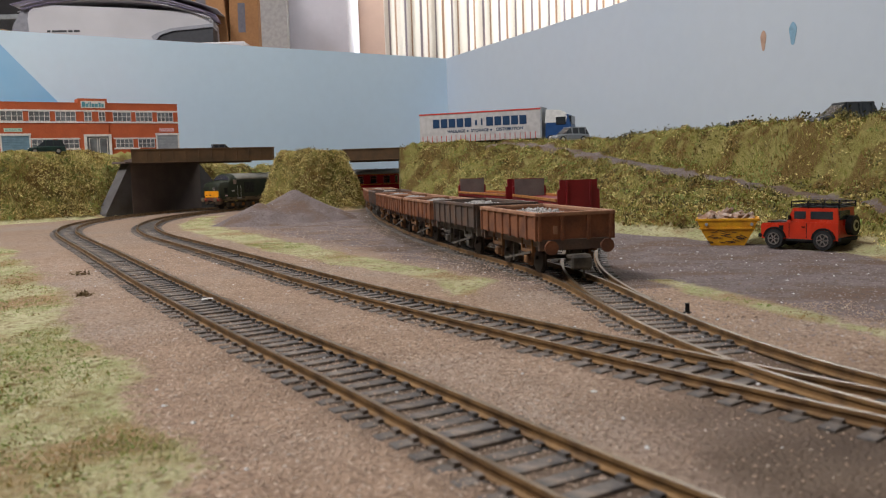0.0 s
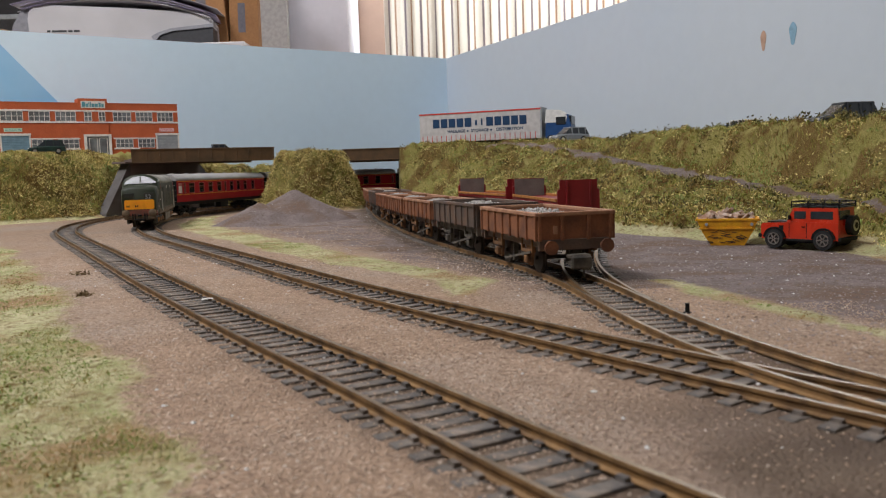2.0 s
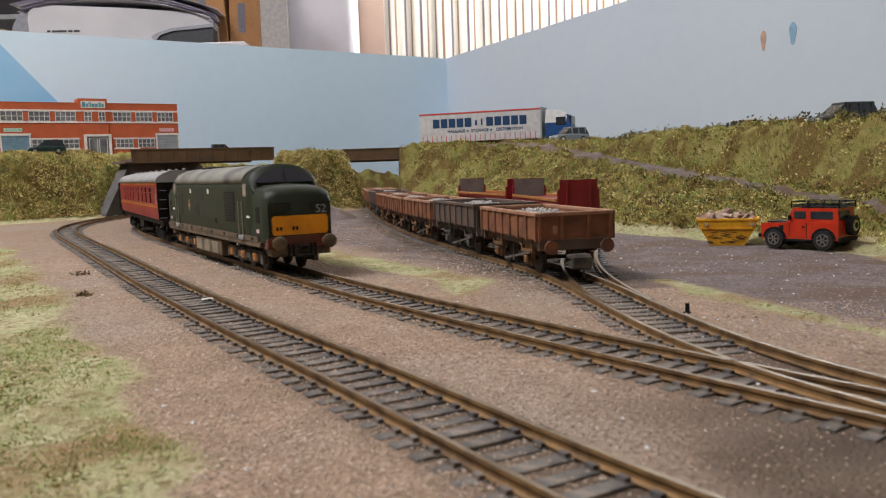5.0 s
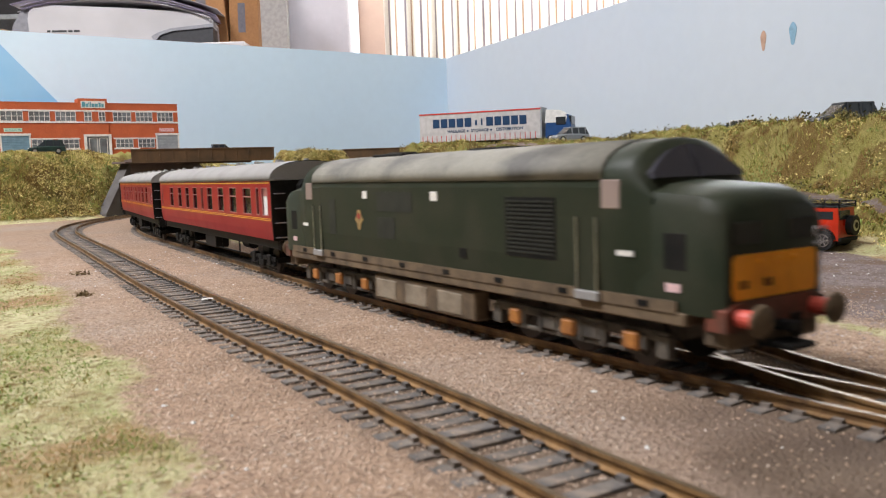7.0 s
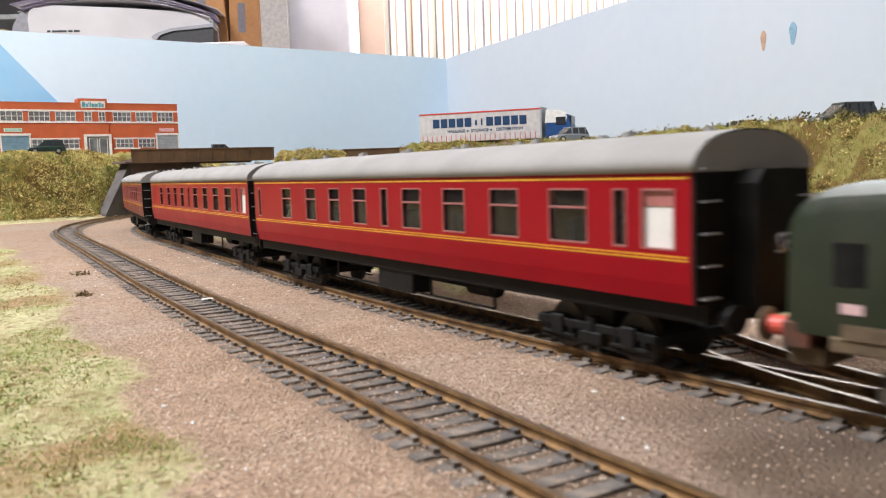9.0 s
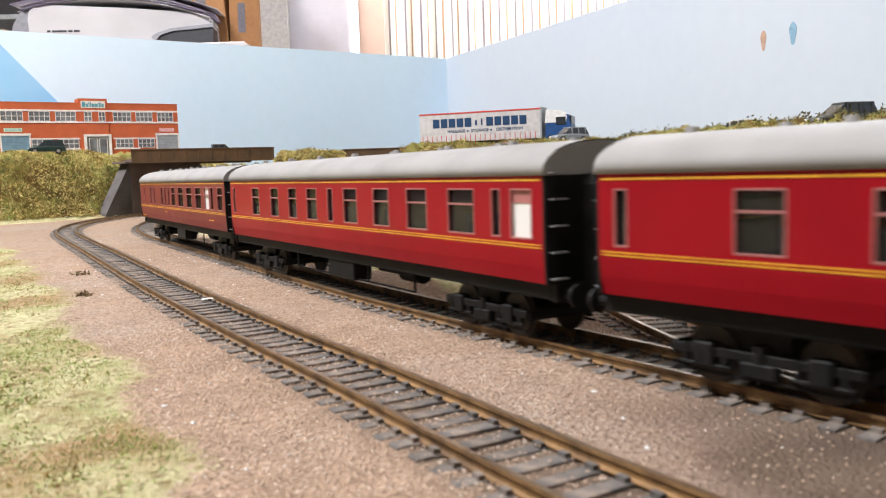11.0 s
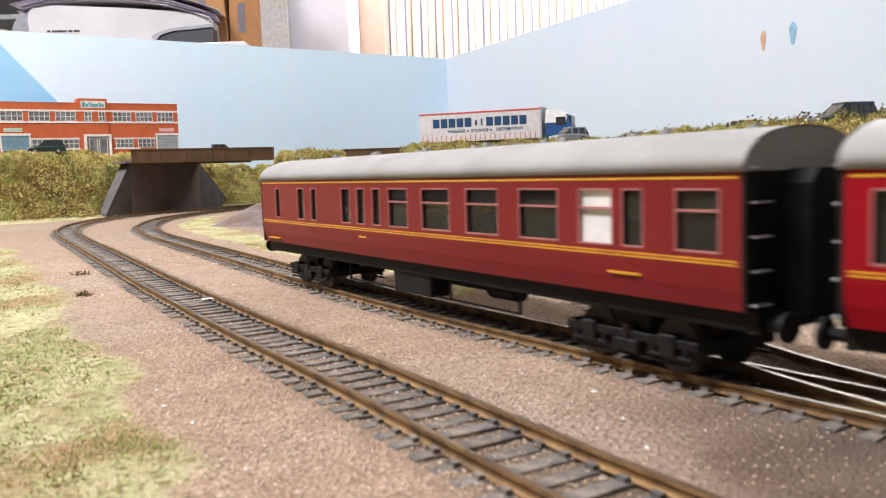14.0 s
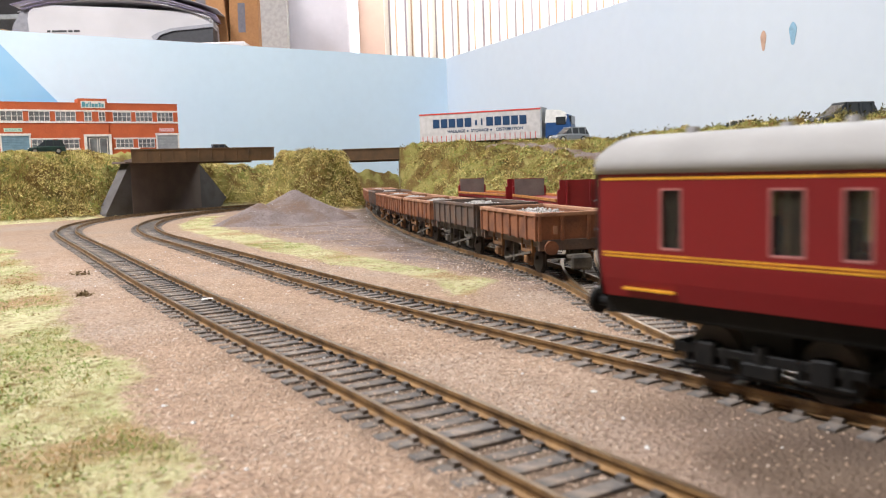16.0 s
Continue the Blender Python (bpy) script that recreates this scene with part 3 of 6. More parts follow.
def sweep(line_pts, offset, profile):
    c = np.asarray(line_pts)
    d = np.gradient(c, axis=0)
    d /= np.linalg.norm(d, axis=1)[:, None]
    n = np.c_[d[:, 1], -d[:, 0]]
    k = len(profile)
    v = np.array([[*(c[i] + n[i] * (offset + p[0])), p[1]] for i in range(len(c)) for p in profile])
    f = [(i * k + j, i * k + (j + 1) % k, (i + 1) * k + (j + 1) % k, (i + 1) * k + j) for i in range(len(c) - 1) for j in range(k)]
    return v, f


def sleeper_mesh(half):
    bm = bmesh.new()
    box(bm, -1.65, 1.65, -half, half, -4.2, -2.4, bev=0.18)
    for s in (-7.95, 7.95):
        for q in (-1.5, 1.5):
            box(bm, -1.0, 1.0, s + q - 0.55, s + q + 0.55, -2.4, -1.6)
    bmesh.ops.scale(bm, vec=(U, U, U), verts=bm.verts)
    me = bpy.data.meshes.new("sleeper")
    bm.to_mesh(me)
    bm.free()
    me.materials.append(SLEEPER)
    return me


SLEEPERS = sleeper_mesh(13.4)


def track(line, lo, hi, label, pitch=6.6, skip=None):
    c, s = line
    root = thing("railway_track", Matrix(), label, "track", group="model tracks")
    sel = (s >= lo) & (s <= hi)
    cc = c[sel][::2]
    for off in (-7.95, 7.95):
        v, f = sweep(cc, off, RAIL_PROFILE)
        ob = pydata_ob("rail", v, f, RAIL, root)
        ob.data.materials.append(RAILTOP)
        k = len(RAIL_PROFILE)
        for i, p in enumerate(ob.data.polygons):
            if i % k == 0:
                p.material_index = 1
    far_v, far_f = [], []
    r = np.random.RandomState(int(lo) + 7)
    u = lo
    while u < hi:
        p, q = on_line((c, s), u), on_line((c, s), u + 1)
        a = math.atan2(q[1] - p[1], q[0] - p[0]) + r.uniform(-0.03, 0.03)
        if skip and skip(p):
            u += pitch
            continue
        m = Matrix.Translation((p[0], p[1], 0)) @ Matrix.Rotation(a, 4, "Z")
        if 60 < p[1] < 760:
            ob = new("sleeper", SLEEPERS)
            ob.parent = root
            m.translation = Vector((p[0] * U, p[1] * U, r.uniform(-0.3, 0.15) * U))
            ob.matrix_local = m
        else:
            o = len(far_v)
            far_v += [(m @ Vector((x, y, z)))[:] for x in (-1.65, 1.65) for y in (-13.4, 13.4) for z in (-4, -2.4)]
            far_f += [[o + i for i in g] for g in ((0, 1, 3, 2), (4, 6, 7, 5), (0, 4, 5, 1), (2, 3, 7, 6), (1, 5, 7, 3))]
        u += pitch
    if far_v:
        tagged(pydata_ob("sleeper_run", far_v, far_f, SLEEPER, root), kind="stuff")
    return root


track(T1, 250, T1[1][-1] - 60, "model track with rusty rails and dusty dark sleepers in buff ballast")
track(T2, 250, 2700, "model running line with rusty rails and dark sleepers")
track(TS, 2, TS[1][-1] - 5, "siding track with rusty rails under stone wagons", skip=lambda p: p[1] < 190)
track(TB, 30, TB[1][-1] - 5, "back siding track with rusty rails in dark ballast", skip=lambda p: p[1] < 330)

# ------------------------------------------------------------------ train


def roof_ring(half, z0, z1, n=14, x=0.0, power=0.8):
    return [(x, -half * math.cos(math.pi * i / n), z0 + (z1 - z0) * math.sin(math.pi * i / n) ** power) for i in range(n + 1)]


def wheelset(parent, x, r=5.6):
    bm = bmesh.new()
    for s in (-8.2, 8.2):
        cyl(bm, (0, s, 0), "y", r, 1.6, 20)
        cyl(bm, (0, s * 0.93, 0), "y", r + 0.5, 0.5, 20)
    cyl(bm, (0, 0, 0), "y", 0.8, 20, 8)
    w = part("wheelset", bm, WHEELDARK, parent)
    w.location = (x * U, 0, r * U)
    return w


def coach_bogie(parent, x):
    bm = bmesh.new()
    for s in (-11.2, 11.2):
        box(bm, -19, 19, s - 0.7, s + 0.7, 5.6, 7.6, 0.3)
        for a in (-11.5, 11.5):
            box(bm, a - 2.2, a + 2.2, s - 1.4, s + 1.4, 3.6, 8.4, 0.4)
            box(bm, a - 5.5, a + 5.5, s - 0.9, s + 0.3, 3.4, 4.2, 0.2)
            for q in (-4.2, 4.2):
                cyl(bm, (a + q, s, 5.8), "z", 0.9, 3.6, 8)
        box(bm, -3.6, 3.6, s - 1.4, s + 1.0, 3.0, 5.8, 0.3)
        cyl(bm, (0, s, 7), "z", 1.4, 4, 10)
        box(bm, -18, 18, s - 0.2, s + 0.2, 2.2, 2.8)
    for a in (-19, 19):
        box(bm, a - 0.6, a + 0.6, -11, 11, 5, 7.4)
    box(bm, -5, 5, -10, 10, 5, 11.2)
    b = part("bogie", bm, BLACK, parent)
    b.location = (x * U, 0, 0)
    for a in (-11.5, 11.5):
        wheelset(b, a)
    return b


COACH_A = [(-114, -110.5), (-87, -77), (-63, -53.5), (-42.5, -33.5), (-23.5, -13.5), (-4, 0.8), (9.5, 20.5), (32, 43), (54, 66), (77, 90), (97.5, 101.5), (105.5, 114)]
COACH_BRAKE = [(-103, -98), (-80.5, -74), (-68, -63), (-42.5, -35.5), (-31, -25), (-20, -14.5), (-9.5, 2.5), (10, 25), (32.5, 47), (55, 69.5), (76, 86.5), (89, 95), (103, 113.5)]


def coach(name, wins, label, white=(), body_mat=MAROON):
    """Railway coach: 236 long, front at +x, window openings cut between pillars."""
    L, W, ZB, ZW0, ZW1, ZC = 118.0, 17.0, 13.8, 24.7, 37.3, 40.8
    root = thing(name, Matrix(), label, "railway coach", group="train coaches")
    bm = bmesh.new()
    for s in (-1, 1):
        y0, y1 = (W - 1.0, W) if s > 0 else (-W, -W + 1.0)
        tuck = [(y1 if s > 0 else y0) - s * k for k in (1.1, 0.35, 0)]
        inn = (y0 if s > 0 else y1) - s * 0.4
        prof = [(inn, ZB), (tuck[0], ZB), (tuck[1], ZB + 4), (tuck[2], ZB + 8), (tuck[2], ZW0), (inn, ZW0)]
        prism(bm, prof, "x", -L, L)
        box(bm, -L, L, y0, y1, ZW1, ZC)
        edges = [-L] + [e for w in sorted(wins) for e in w] + [L]
        for a, b in zip(edges[::2], edges[1::2]):
            box(bm, a, b, y0, y1, ZW0, ZW1)
    box(bm, -L + 0.5, L - 0.5, -W + 1.2, W - 1.2, ZB, ZB + 1.2)
    body = part("body", bm, body_mat, root)
    for e in (-1, 1):
        bm = bmesh.new()
        prof = [(-W + 0.4, ZB), (W - 0.4, ZB), (W, ZB + 8), (W, ZC)] + [(-p[1], p[2]) for p in roof_ring(W, ZC, 49.2)][1:-1] + [(-W, ZC), (-W, ZB + 8)]
        prism(bm, prof, "x", e * L, e * (L + 0.8))
        end = part("end_panel", bm, BLACK, root, "black coach end with steps")
        for z in (15, 21.5, 28, 34.5, 41):
            for y in (-13.6, 13.6):
                part("footstep", boxm(*sorted((e * (L + 0.7), e * (L + 2.2))), y - 2.2, y + 2.2, z, z + 0.4), STEPGREY, end)
        bm = bmesh.new()
        prof = [(-6.2, 13), (6.2, 13), (6.2, 38), (4.2, 40.8), (-4.2, 40.8), (-6.2, 38)]
        prism(bm, prof, "x", e * (L + 0.8), e * (L + 6.0))
        part("gangway", bm, BLACK, end, "black ribbed gangway bellows")
        bm = bmesh.new()
        for s in (-11.3, 11.3):
            cyl(bm, (e * (L + 2.5), s, 11.2), "x", 1.2, 6, 10)
            cyl(bm, (e * (L + 5.4), s, 11.2), "x", 3.0, 0.9, 16)
        box(bm, e * L - 1.0, e * L + 1.0, -14, 14, 9.4, 13.7)
        part("buffer_beam", bm, BLACK, end)
    bm = bmesh.new()
    rings = [roof_ring(W + 0.5, ZC - 0.3, 49.2 - q, x=x) for x, q in ((-L - 0.9, 0.4), (-L, 0), (L, 0), (L + 0.9, 0.4))]
    loft(bm, rings)
    roof = part("roof", bm, ROOFGREY, root, smooth=False)
    for p in roof.data.polygons:
        p.use_smooth = len(p.vertices) == 4
    for i, x in enumerate(np.linspace(-105, 105, 14)):
        bm = bmesh.new()
        cyl(bm, (x, (-3, 3)[i % 2] * 1.2, 49.4), "z", 1.5, 1.6, 10, 1.1)
        part("roof_vent", bm, ROOFGREY, roof)
    for s in (-1, 1):
        bm = bmesh.new()
        ya, yb = sorted((s * (W - 0.1), s * (W + 0.12)))
        box(bm, -L + 0.8, L - 0.8, ya, yb, 39.2, 39.65)
        box(bm, -L + 0.8, L - 0.8, ya, yb, 23.3, 23.62)
        box(bm, -L + 0.8, L - 0.8, ya, yb, 22.6, 22.92)
        part("lining", bm, YLINE, body, "thin yellow lining lines")
    for k, (a, b) in enumerate(wins):
        big = b - a > 8.5
        for s in (-1, 1):
            bm = boxm(a - 0.3, b + 0.3, *sorted((s * (W - 0.95), s * (W - 0.75))), ZW0 - 0.2, ZW1 + 0.2)
            pane = part("window", bm, WHITE if k in white else PANE, root)
            if k in white and body_mat is MAROON:
                part("toplight", boxm(a, b, *sorted((s * (W - 0.9), s * (W - 0.55))), ZW1 - 3.6, ZW1), FRAMEW, pane)
            bm = bmesh.new()
            ya, yb = sorted((s * (W - 0.5), s * (W + 0.08)))
            for x0, x1, z0, z1 in ((a, b, ZW0 - 0.05, ZW0 + 0.35), (a, b, ZW1 - 0.35, ZW1 + 0.05), (a, a + 0.35, ZW0, ZW1), (b - 0.35, b, ZW0, ZW1)):
                box(bm, x0, x1, ya, yb, z0, z1)
            if big:
                box(bm, a, b, ya, yb, ZW1 - 4.6, ZW1 - 4.1)
            part("window_frame", bm, FRAMEW, pane)
    # compartments seen through the glass
    bm = bmesh.new()
    for x in np.arange(-96, 97, 16.0):
        box(bm, x - 3, x + 3, -13, 13, 14.9, 23, 0.5)
        box(bm, x - 1.0, x + 1.0, -13, 13, 20, 30, 0.5)
    part("seating", bm, SEAT, root)
    for x in np.arange(-104, 105, 26.0):
        part("partition", boxm(x - 0.4, x + 0.4, -W + 1.3, 4.0, 15.0, 40.0), PARTITION, root)
    bm = bmesh.new()
    box(bm, -L + 1, L - 1, -14, 14, 9.6, 13.85)
    for s in (-13, 13):
        box(bm, -L + 1, L - 1, s - 1.2, s + 1.2, 9.8, 13.75, 0.3)
        box(bm, -48, 48, s * 0.9 - 0.3, s * 0.9 + 0.3, 3.0, 3.5)
        for x in (-48, -16, 16, 48):
            box(bm, x - 0.3, x + 0.3, s * 0.9 - 0.3, s * 0.9 + 0.3, 3, 11)
    part("underframe", bm, BLACK, root)
    for s in (-10, 10):
        part("battery_box", boxm(-14, 8, s - 3.5, s + 3.5, 2.8, 10.5, 0.4), BLACK, root)
    bm = bmesh.new()
    cyl(bm, (27, 0, 6), "x", 3.0, 12, 14)
    part("vacuum_cylinder", bm, BLACK, root)
    for x in (-85, 85):
        coach_bogie(root, x)
    # body rides high on its bogies
    for ob in root.children_recursive:
        if ob.name.split(".")[0] not in ("bogie", "wheelset"):
            for v in ob.data.vertices:
                v.co.z = (42.4 - (42.4 - v.co.z / U) * 0.925) * U
    return root


def yellow_marks(root, spans):
    for x0, x1, z in spans:
        for s in (-1, 1):
            part("yellow_mark", boxm(x0, x1, *sorted((s * 16.2, s * 17.14)), z + 1.4, z + 1.85), YLINE, root)


ROOFDUST = mat("dusty_buff_box", (0.27, 0.225, 0.165), 0.75, col2=(0.16, 0.125, 0.085), scale=120, bump=0.2)


GRILLEDARK = mat("dark_grille_slat", (0.022, 0.024, 0.018), 0.6, rnd=0)
CRESTGOLD = mat("worn_gold_transfer", (0.36, 0.24, 0.09), 0.6, col2=(0.22, 0.15, 0.07), scale=500, rnd=0)
BEAMBROWN = mat("dirty_red_brown_beam", (0.17, 0.05, 0.03), 0.65, col2=(0.08, 0.045, 0.03), scale=150, rnd=0)


def loco():
    """Six-axle nose-ended diesel, front at +x; body 208 long."""
    root = thing("diesel_locomotive", Matrix(), "weathered dark green diesel locomotive with small yellow warning panels", "locomotive")
    W, ZB, ZC, ZR = 16.2, 11.0, 37.5, 48.6
    CAB, NOSE = 78.0, 104.0

    def ring(x, half, zb, zc, zr, p=0.8):
        return [(x, -half * 0.97, zb), (x, -half, zb + 9), (x, -half, zc)] + roof_ring(half, zc, zr, 12, x, p)[1:-1] + [(x, half, zc), (x, half, zb + 9), (x, half * 0.97, zb)]
    bm = bmesh.new()
    loft(bm, [ring(x, W, ZB, ZC - 0.05, ZR - 0.15) for x in (-CAB + 3, 0, CAB - 3)])
    body = part("body", bm, GREEN, root)
    bm = bmesh.new()
    loft(bm, [roof_ring(W + 0.12, ZC + 1.8, ZR, 12, x, 0.85) for x in (-CAB + 4, -30, 30, CAB - 4)])
    roof = part("roof", bm, GREEN_ROOF, root, "dusty grey locomotive roof")
    for p in roof.data.polygons:
        p.use_smooth = len(p.vertices) == 4
    part("roof_grille", boxm(-46, -26, -6, 6, ZR - 0.6, ZR + 0.4, 0.3), BLACK, roof)
    bm = bmesh.new()
    cyl(bm, (-36, 0, ZR + 0.6), "z", 4.6, 0.7, 20)
    part("roof_fan", bm, BOGIE, roof)
    part("exhaust_panel", boxm(8, 26, -4, 4, ZR - 0.5, ZR + 0.35, 0.3), BLACK, roof)
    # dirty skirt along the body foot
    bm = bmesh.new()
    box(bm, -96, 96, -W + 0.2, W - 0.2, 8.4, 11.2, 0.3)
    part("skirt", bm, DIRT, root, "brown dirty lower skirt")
    for e in (-1, 1):
        bm = bmesh.new()
        # windscreen dome steps down on to the bonnet
        loft(bm, [ring(e * x, W - k, ZB, min(ZC, z - 1.5), z) for x, z, k in ((CAB - 3, ZR - 0.2, 0), (CAB + 3.4, ZR - 0.2, 0.0), (CAB + 4.2, ZR - 0.9, 0.25), (CAB + 9.6, 36.2, 0.6))])
        cab = part("cab", bm, GREEN, root)
        bm = bmesh.new()
        loft(bm, [[(e * x, y, z) for y, z in [(-h, zb), (-h, zt - 5), (-h + 1.3, zt - 2.0), (-h * 0.62, zt - 0.3), (0, zt + 0.4), (h * 0.62, zt - 0.3), (h - 1.3, zt - 2.0), (h, zt - 5), (h, zb)]]
                  for x, h, zb, zt in ((CAB + 5, 15.7, ZB, 38.6), (NOSE - 6, 15.4, ZB, 37.6), (NOSE - 2.0, 15.0, ZB, 36.2), (NOSE, 14.2, ZB + 0.6, 33.6))])
        nose = part("nose", bm, GREEN, root)
        for ob in (cab, nose):
            for p in ob.data.polygons:
                p.use_smooth = len(p.vertices) == 4
            ob.data.set_sharp_from_angle(angle=radians(38))
        # split windscreens following the dome
        for y0, y1 in ((-13.4, -0.5), (0.5, 13.4)):
            bm = bmesh.new()

            def lean(z):
                return CAB + 9.75 - (z - 37.0) * 0.455
            arc = [(y, 46.8 - 0.034 * y * y) for y in np.linspace(y1, y0, 6)]
            f = [(e * lean(z), y, z) for y, z in [(y0, 39.4), (y1, 39.4)] + arc]
            k = len(f)
            va = [bm.verts.new(q) for q in f]
            vb = [bm.verts.new((q[0] - e * 2.0, q[1], q[2] - 0.4)) for q in f]
            bm.faces.new(va)
            bm.faces.new(vb[::-1])
            for q in range(k):
                bm.faces.new((va[q], vb[q], vb[(q + 1) % k], va[(q + 1) % k]))
            bmesh.ops.recalc_face_normals(bm, faces=bm.faces)
            part("windscreen", bm, CABGLASS, cab)
        for s in (-1, 1):
            ya, yb = sorted((s * (W - 0.4), s * (W + 0.12)))
            a, b = sorted((e * (CAB + 1.5), e * (CAB - 4.0)))
            part("side_window", boxm(a, b, ya, yb, 32.6, 39.2, 0.2), CABSIDE, cab)
            a, b = sorted((e * (CAB - 5.0), e * (CAB - 11.5)))
            door = part("cab_door", boxm(a, b, *sorted((s * (W - 0.3), s * (W + 0.06))), 12, 37.6, 0.1), GREEN, root)
            bm = bmesh.new()
            for q in (a + 0.2, b - 0.2):
                cyl(bm, (q, s * (W + 0.5), 22), "z", 0.22, 17, 6)
            part("handrail", bm, STEEL, door)
            bm = boxm(a - 0.5, b + 0.5, *sorted((s * (W - 0.5), s * (W + 0.9))), 11.0, 13.2, 0.2)
            part("door_step", bm, ROOFGREY, door)
            a, b = sorted((e * (CAB + 0.5), e * (CAB + 5.0)))
            part("number_patch", boxm(a, b, *sorted((s * (W - 0.3), s * (W + 0.10))), 22.2, 23.4), CREAM, cab)
            a, b = sorted((e * (NOSE - 18), e * (NOSE - 8)))
            part("nose_grille", boxm(a, b, *sorted((s * 14.8, s * 15.55)), 20, 28, 0.2), BLACK, nose)
            a, b = sorted((e * (NOSE - 13), e * (NOSE - 9.5)))
            part("warning_patch", boxm(a, b, *sorted((s * 14.8, s * 15.65)), 15.4, 17.2), SIGNPINK, nose)
        # yellow warning panel wraps the nose front
        bm = bmesh.new()
        prof = [(-12.0, 14.4), (12.0, 14.4), (12.6, 16), (12.6, 22.6), (11.6, 23.6), (-11.6, 23.6), (-12.6, 22.6), (-12.6, 16)]
        prism(bm, prof, "x", e * (NOSE - 1.8), e * (NOSE + 0.25))
        panel = part("warning_panel", bm, YELLOW, nose, "yellow warning panel")
        for y in (-5, 0, 5):
            part("lamp_bracket", boxm(*sorted((e * (NOSE + 0.2), e * (NOSE + 0.9))), y - 0.7, y + 0.7, 21.4, 22.6, 0.2), YELLOW, panel)
        for y in (-8.2, 8.2):
            hb = part("headcode_box", boxm(*sorted((e * (NOSE - 1.2), e * (NOSE + 0.2))), y - 4.6, y + 4.6, 25.4, 30.6, 0.5), GRILLEDARK, nose, "dark headcode box on the nose")
            if y * e > 0:
                lettering("headcode", "52", 5.0, STEPGREY, hb, Matrix.Translation((e * (NOSE + 0.24) * U, y * U, 27.8 * U)) @ pose(0, 0, 0, 90, 0, 90 * e))
        for y in (-10.4, -8.8, -3.2, -1.6):
            part("lamp_glass", boxm(*sorted((e * (NOSE - 0.3), e * (NOSE + 0.35))), y - 0.5, y + 0.5, 16.6, 18.4, 0.1), BLACK, panel)
        # buffer beam, buffers, hoses
        bm = bmesh.new()
        prism(bm, [(-15, 8.2), (15, 8.2), (15, 12.6), (12, 14), (-12, 14), (-15, 12.6)], "x", e * (NOSE - 4), e * (NOSE + 0.6))
        beam = part("buffer_beam", bm, BEAMBROWN, root, "dirty red-brown buffer beam")
        part("skirt_valance", boxm(*sorted((e * (NOSE - 6), e * (NOSE + 0.3))), -13.5, 13.5, 4.4, 8.4, 0.6), DIRT, beam)
        for y in (-11.2, 11.2):
            bm = bmesh.new()
            cyl(bm, (e * (NOSE + 2.6), y, 11.0), "x", 1.9, 5, 14)
            part("buffer_shank", bm, BUFFERRED, beam)
            bm = bmesh.new()
            bmesh.ops.create_uvsphere(bm, u_segments=18, v_segments=9, radius=3.4, matrix=Matrix.Translation((e * (NOSE + 5.3), y, 11.0)) @ Matrix.Diagonal((0.28, 1, 1, 1)))
            part("buffer_head", bm, DIRT, beam)
        bm = bmesh.new()
        for y in (-6, -4, 4, 6):
            cyl(bm, (e * (NOSE + 1.2), y, 7.2), "z", 0.5, 6, 8)
        box(bm, *sorted((e * (NOSE + 0.4), e * (NOSE + 4.5))), -1.6, 1.6, 7.4, 9.4, 0.3)
        box(bm, *sorted((e * (NOSE - 2), e * (NOSE + 6.5))), -3.6, 3.6, 4.0, 5.2, 0.3)
        part("coupling", bm, BLACK, beam)
        # bogie with three axles
        bm = bmesh.new()
        for s in (-1, 1):
            y = s * 12.0
            box(bm, -29, 29, y - 0.8, y + 0.8, 6.8, 9.0, 0.3)
            box(bm, -22, 22, y - 0.6, y + 0.6, 3.2, 4.2, 0.2)
            for x in (-14, 0, 14):
                box(bm, x + 4.2, x + 9.5, y - 1.3, y + 0.9, 4.4, 8.0, 0.4)
                cyl(bm, (x + 3.4, y + s * 0.4, 6.0), "z", 1.1, 5, 8)
                cyl(bm, (x - 3.4, y + s * 0.4, 6.0), "z", 1.1, 5, 8)
            box(bm, 26, 29.5, y - 1.2, y + 1.2, 3.4, 8.2, 0.3)
            box(bm, -29.5, -26, y - 1.2, y + 1.2, 3.4, 8.2, 0.3)
        box(bm, -28, 28, -8, 8, 6.5, 9.5)
        bog = part("bogie", bm, BOGIE, root)
        bog.location = (e * 60 * U, 0, 0)
        for x in (-19.5, 0, 19.5):
            wheelset(bog, x, 6.0)
            for s in (-1, 1):
                bm = boxm(x - 2.3, x + 2.3, *sorted((s * 12.4, s * 14.2)), 4.2, 8.2, 0.6)
                part("axlebox", bm, ORANGE, bog, "rusty orange axlebox cover")
    # bodyside details
    for s in (-1, 1):
        def panel_on(name, x0, x1, z0, z1, material, parent=body, out=0.12):
            return part(name, boxm(x0, x1, *sorted((s * (W - 0.4), s * (W + out))), z0, z1), material, parent)
        g = panel_on("air_grille", 41, 59.5, 19.5, 35.0, BLACK)
        for z in np.arange(20.5, 34.6, 1.1):
            panel_on("slat", 41.6, 58.9, z, z + 0.45, GRILLEDARK, g, 0.3)
        panel_on("air_grille", -25, -3.5, 29.5, 36, GRILLEDARK)
        panel_on("air_grille", -25, -14, 20.5, 27.5, GRILLEDARK)
        panel_on("access_panel", -60, -55, 20, 33, GRILLEDARK)
        panel_on("bodyside_patch", -34.5, -31.5, 33.6, 36.2, CREAM)
        panel_on("bodyside_patch", 6.5, 10, 33.4, 36.2, CREAM)
        panel_on("filler_cap", 20.5, 23.5, 17.2, 20, BLACK)
        # small crest: gold lion over a wheel, with a red ring
        bm = bmesh.new()
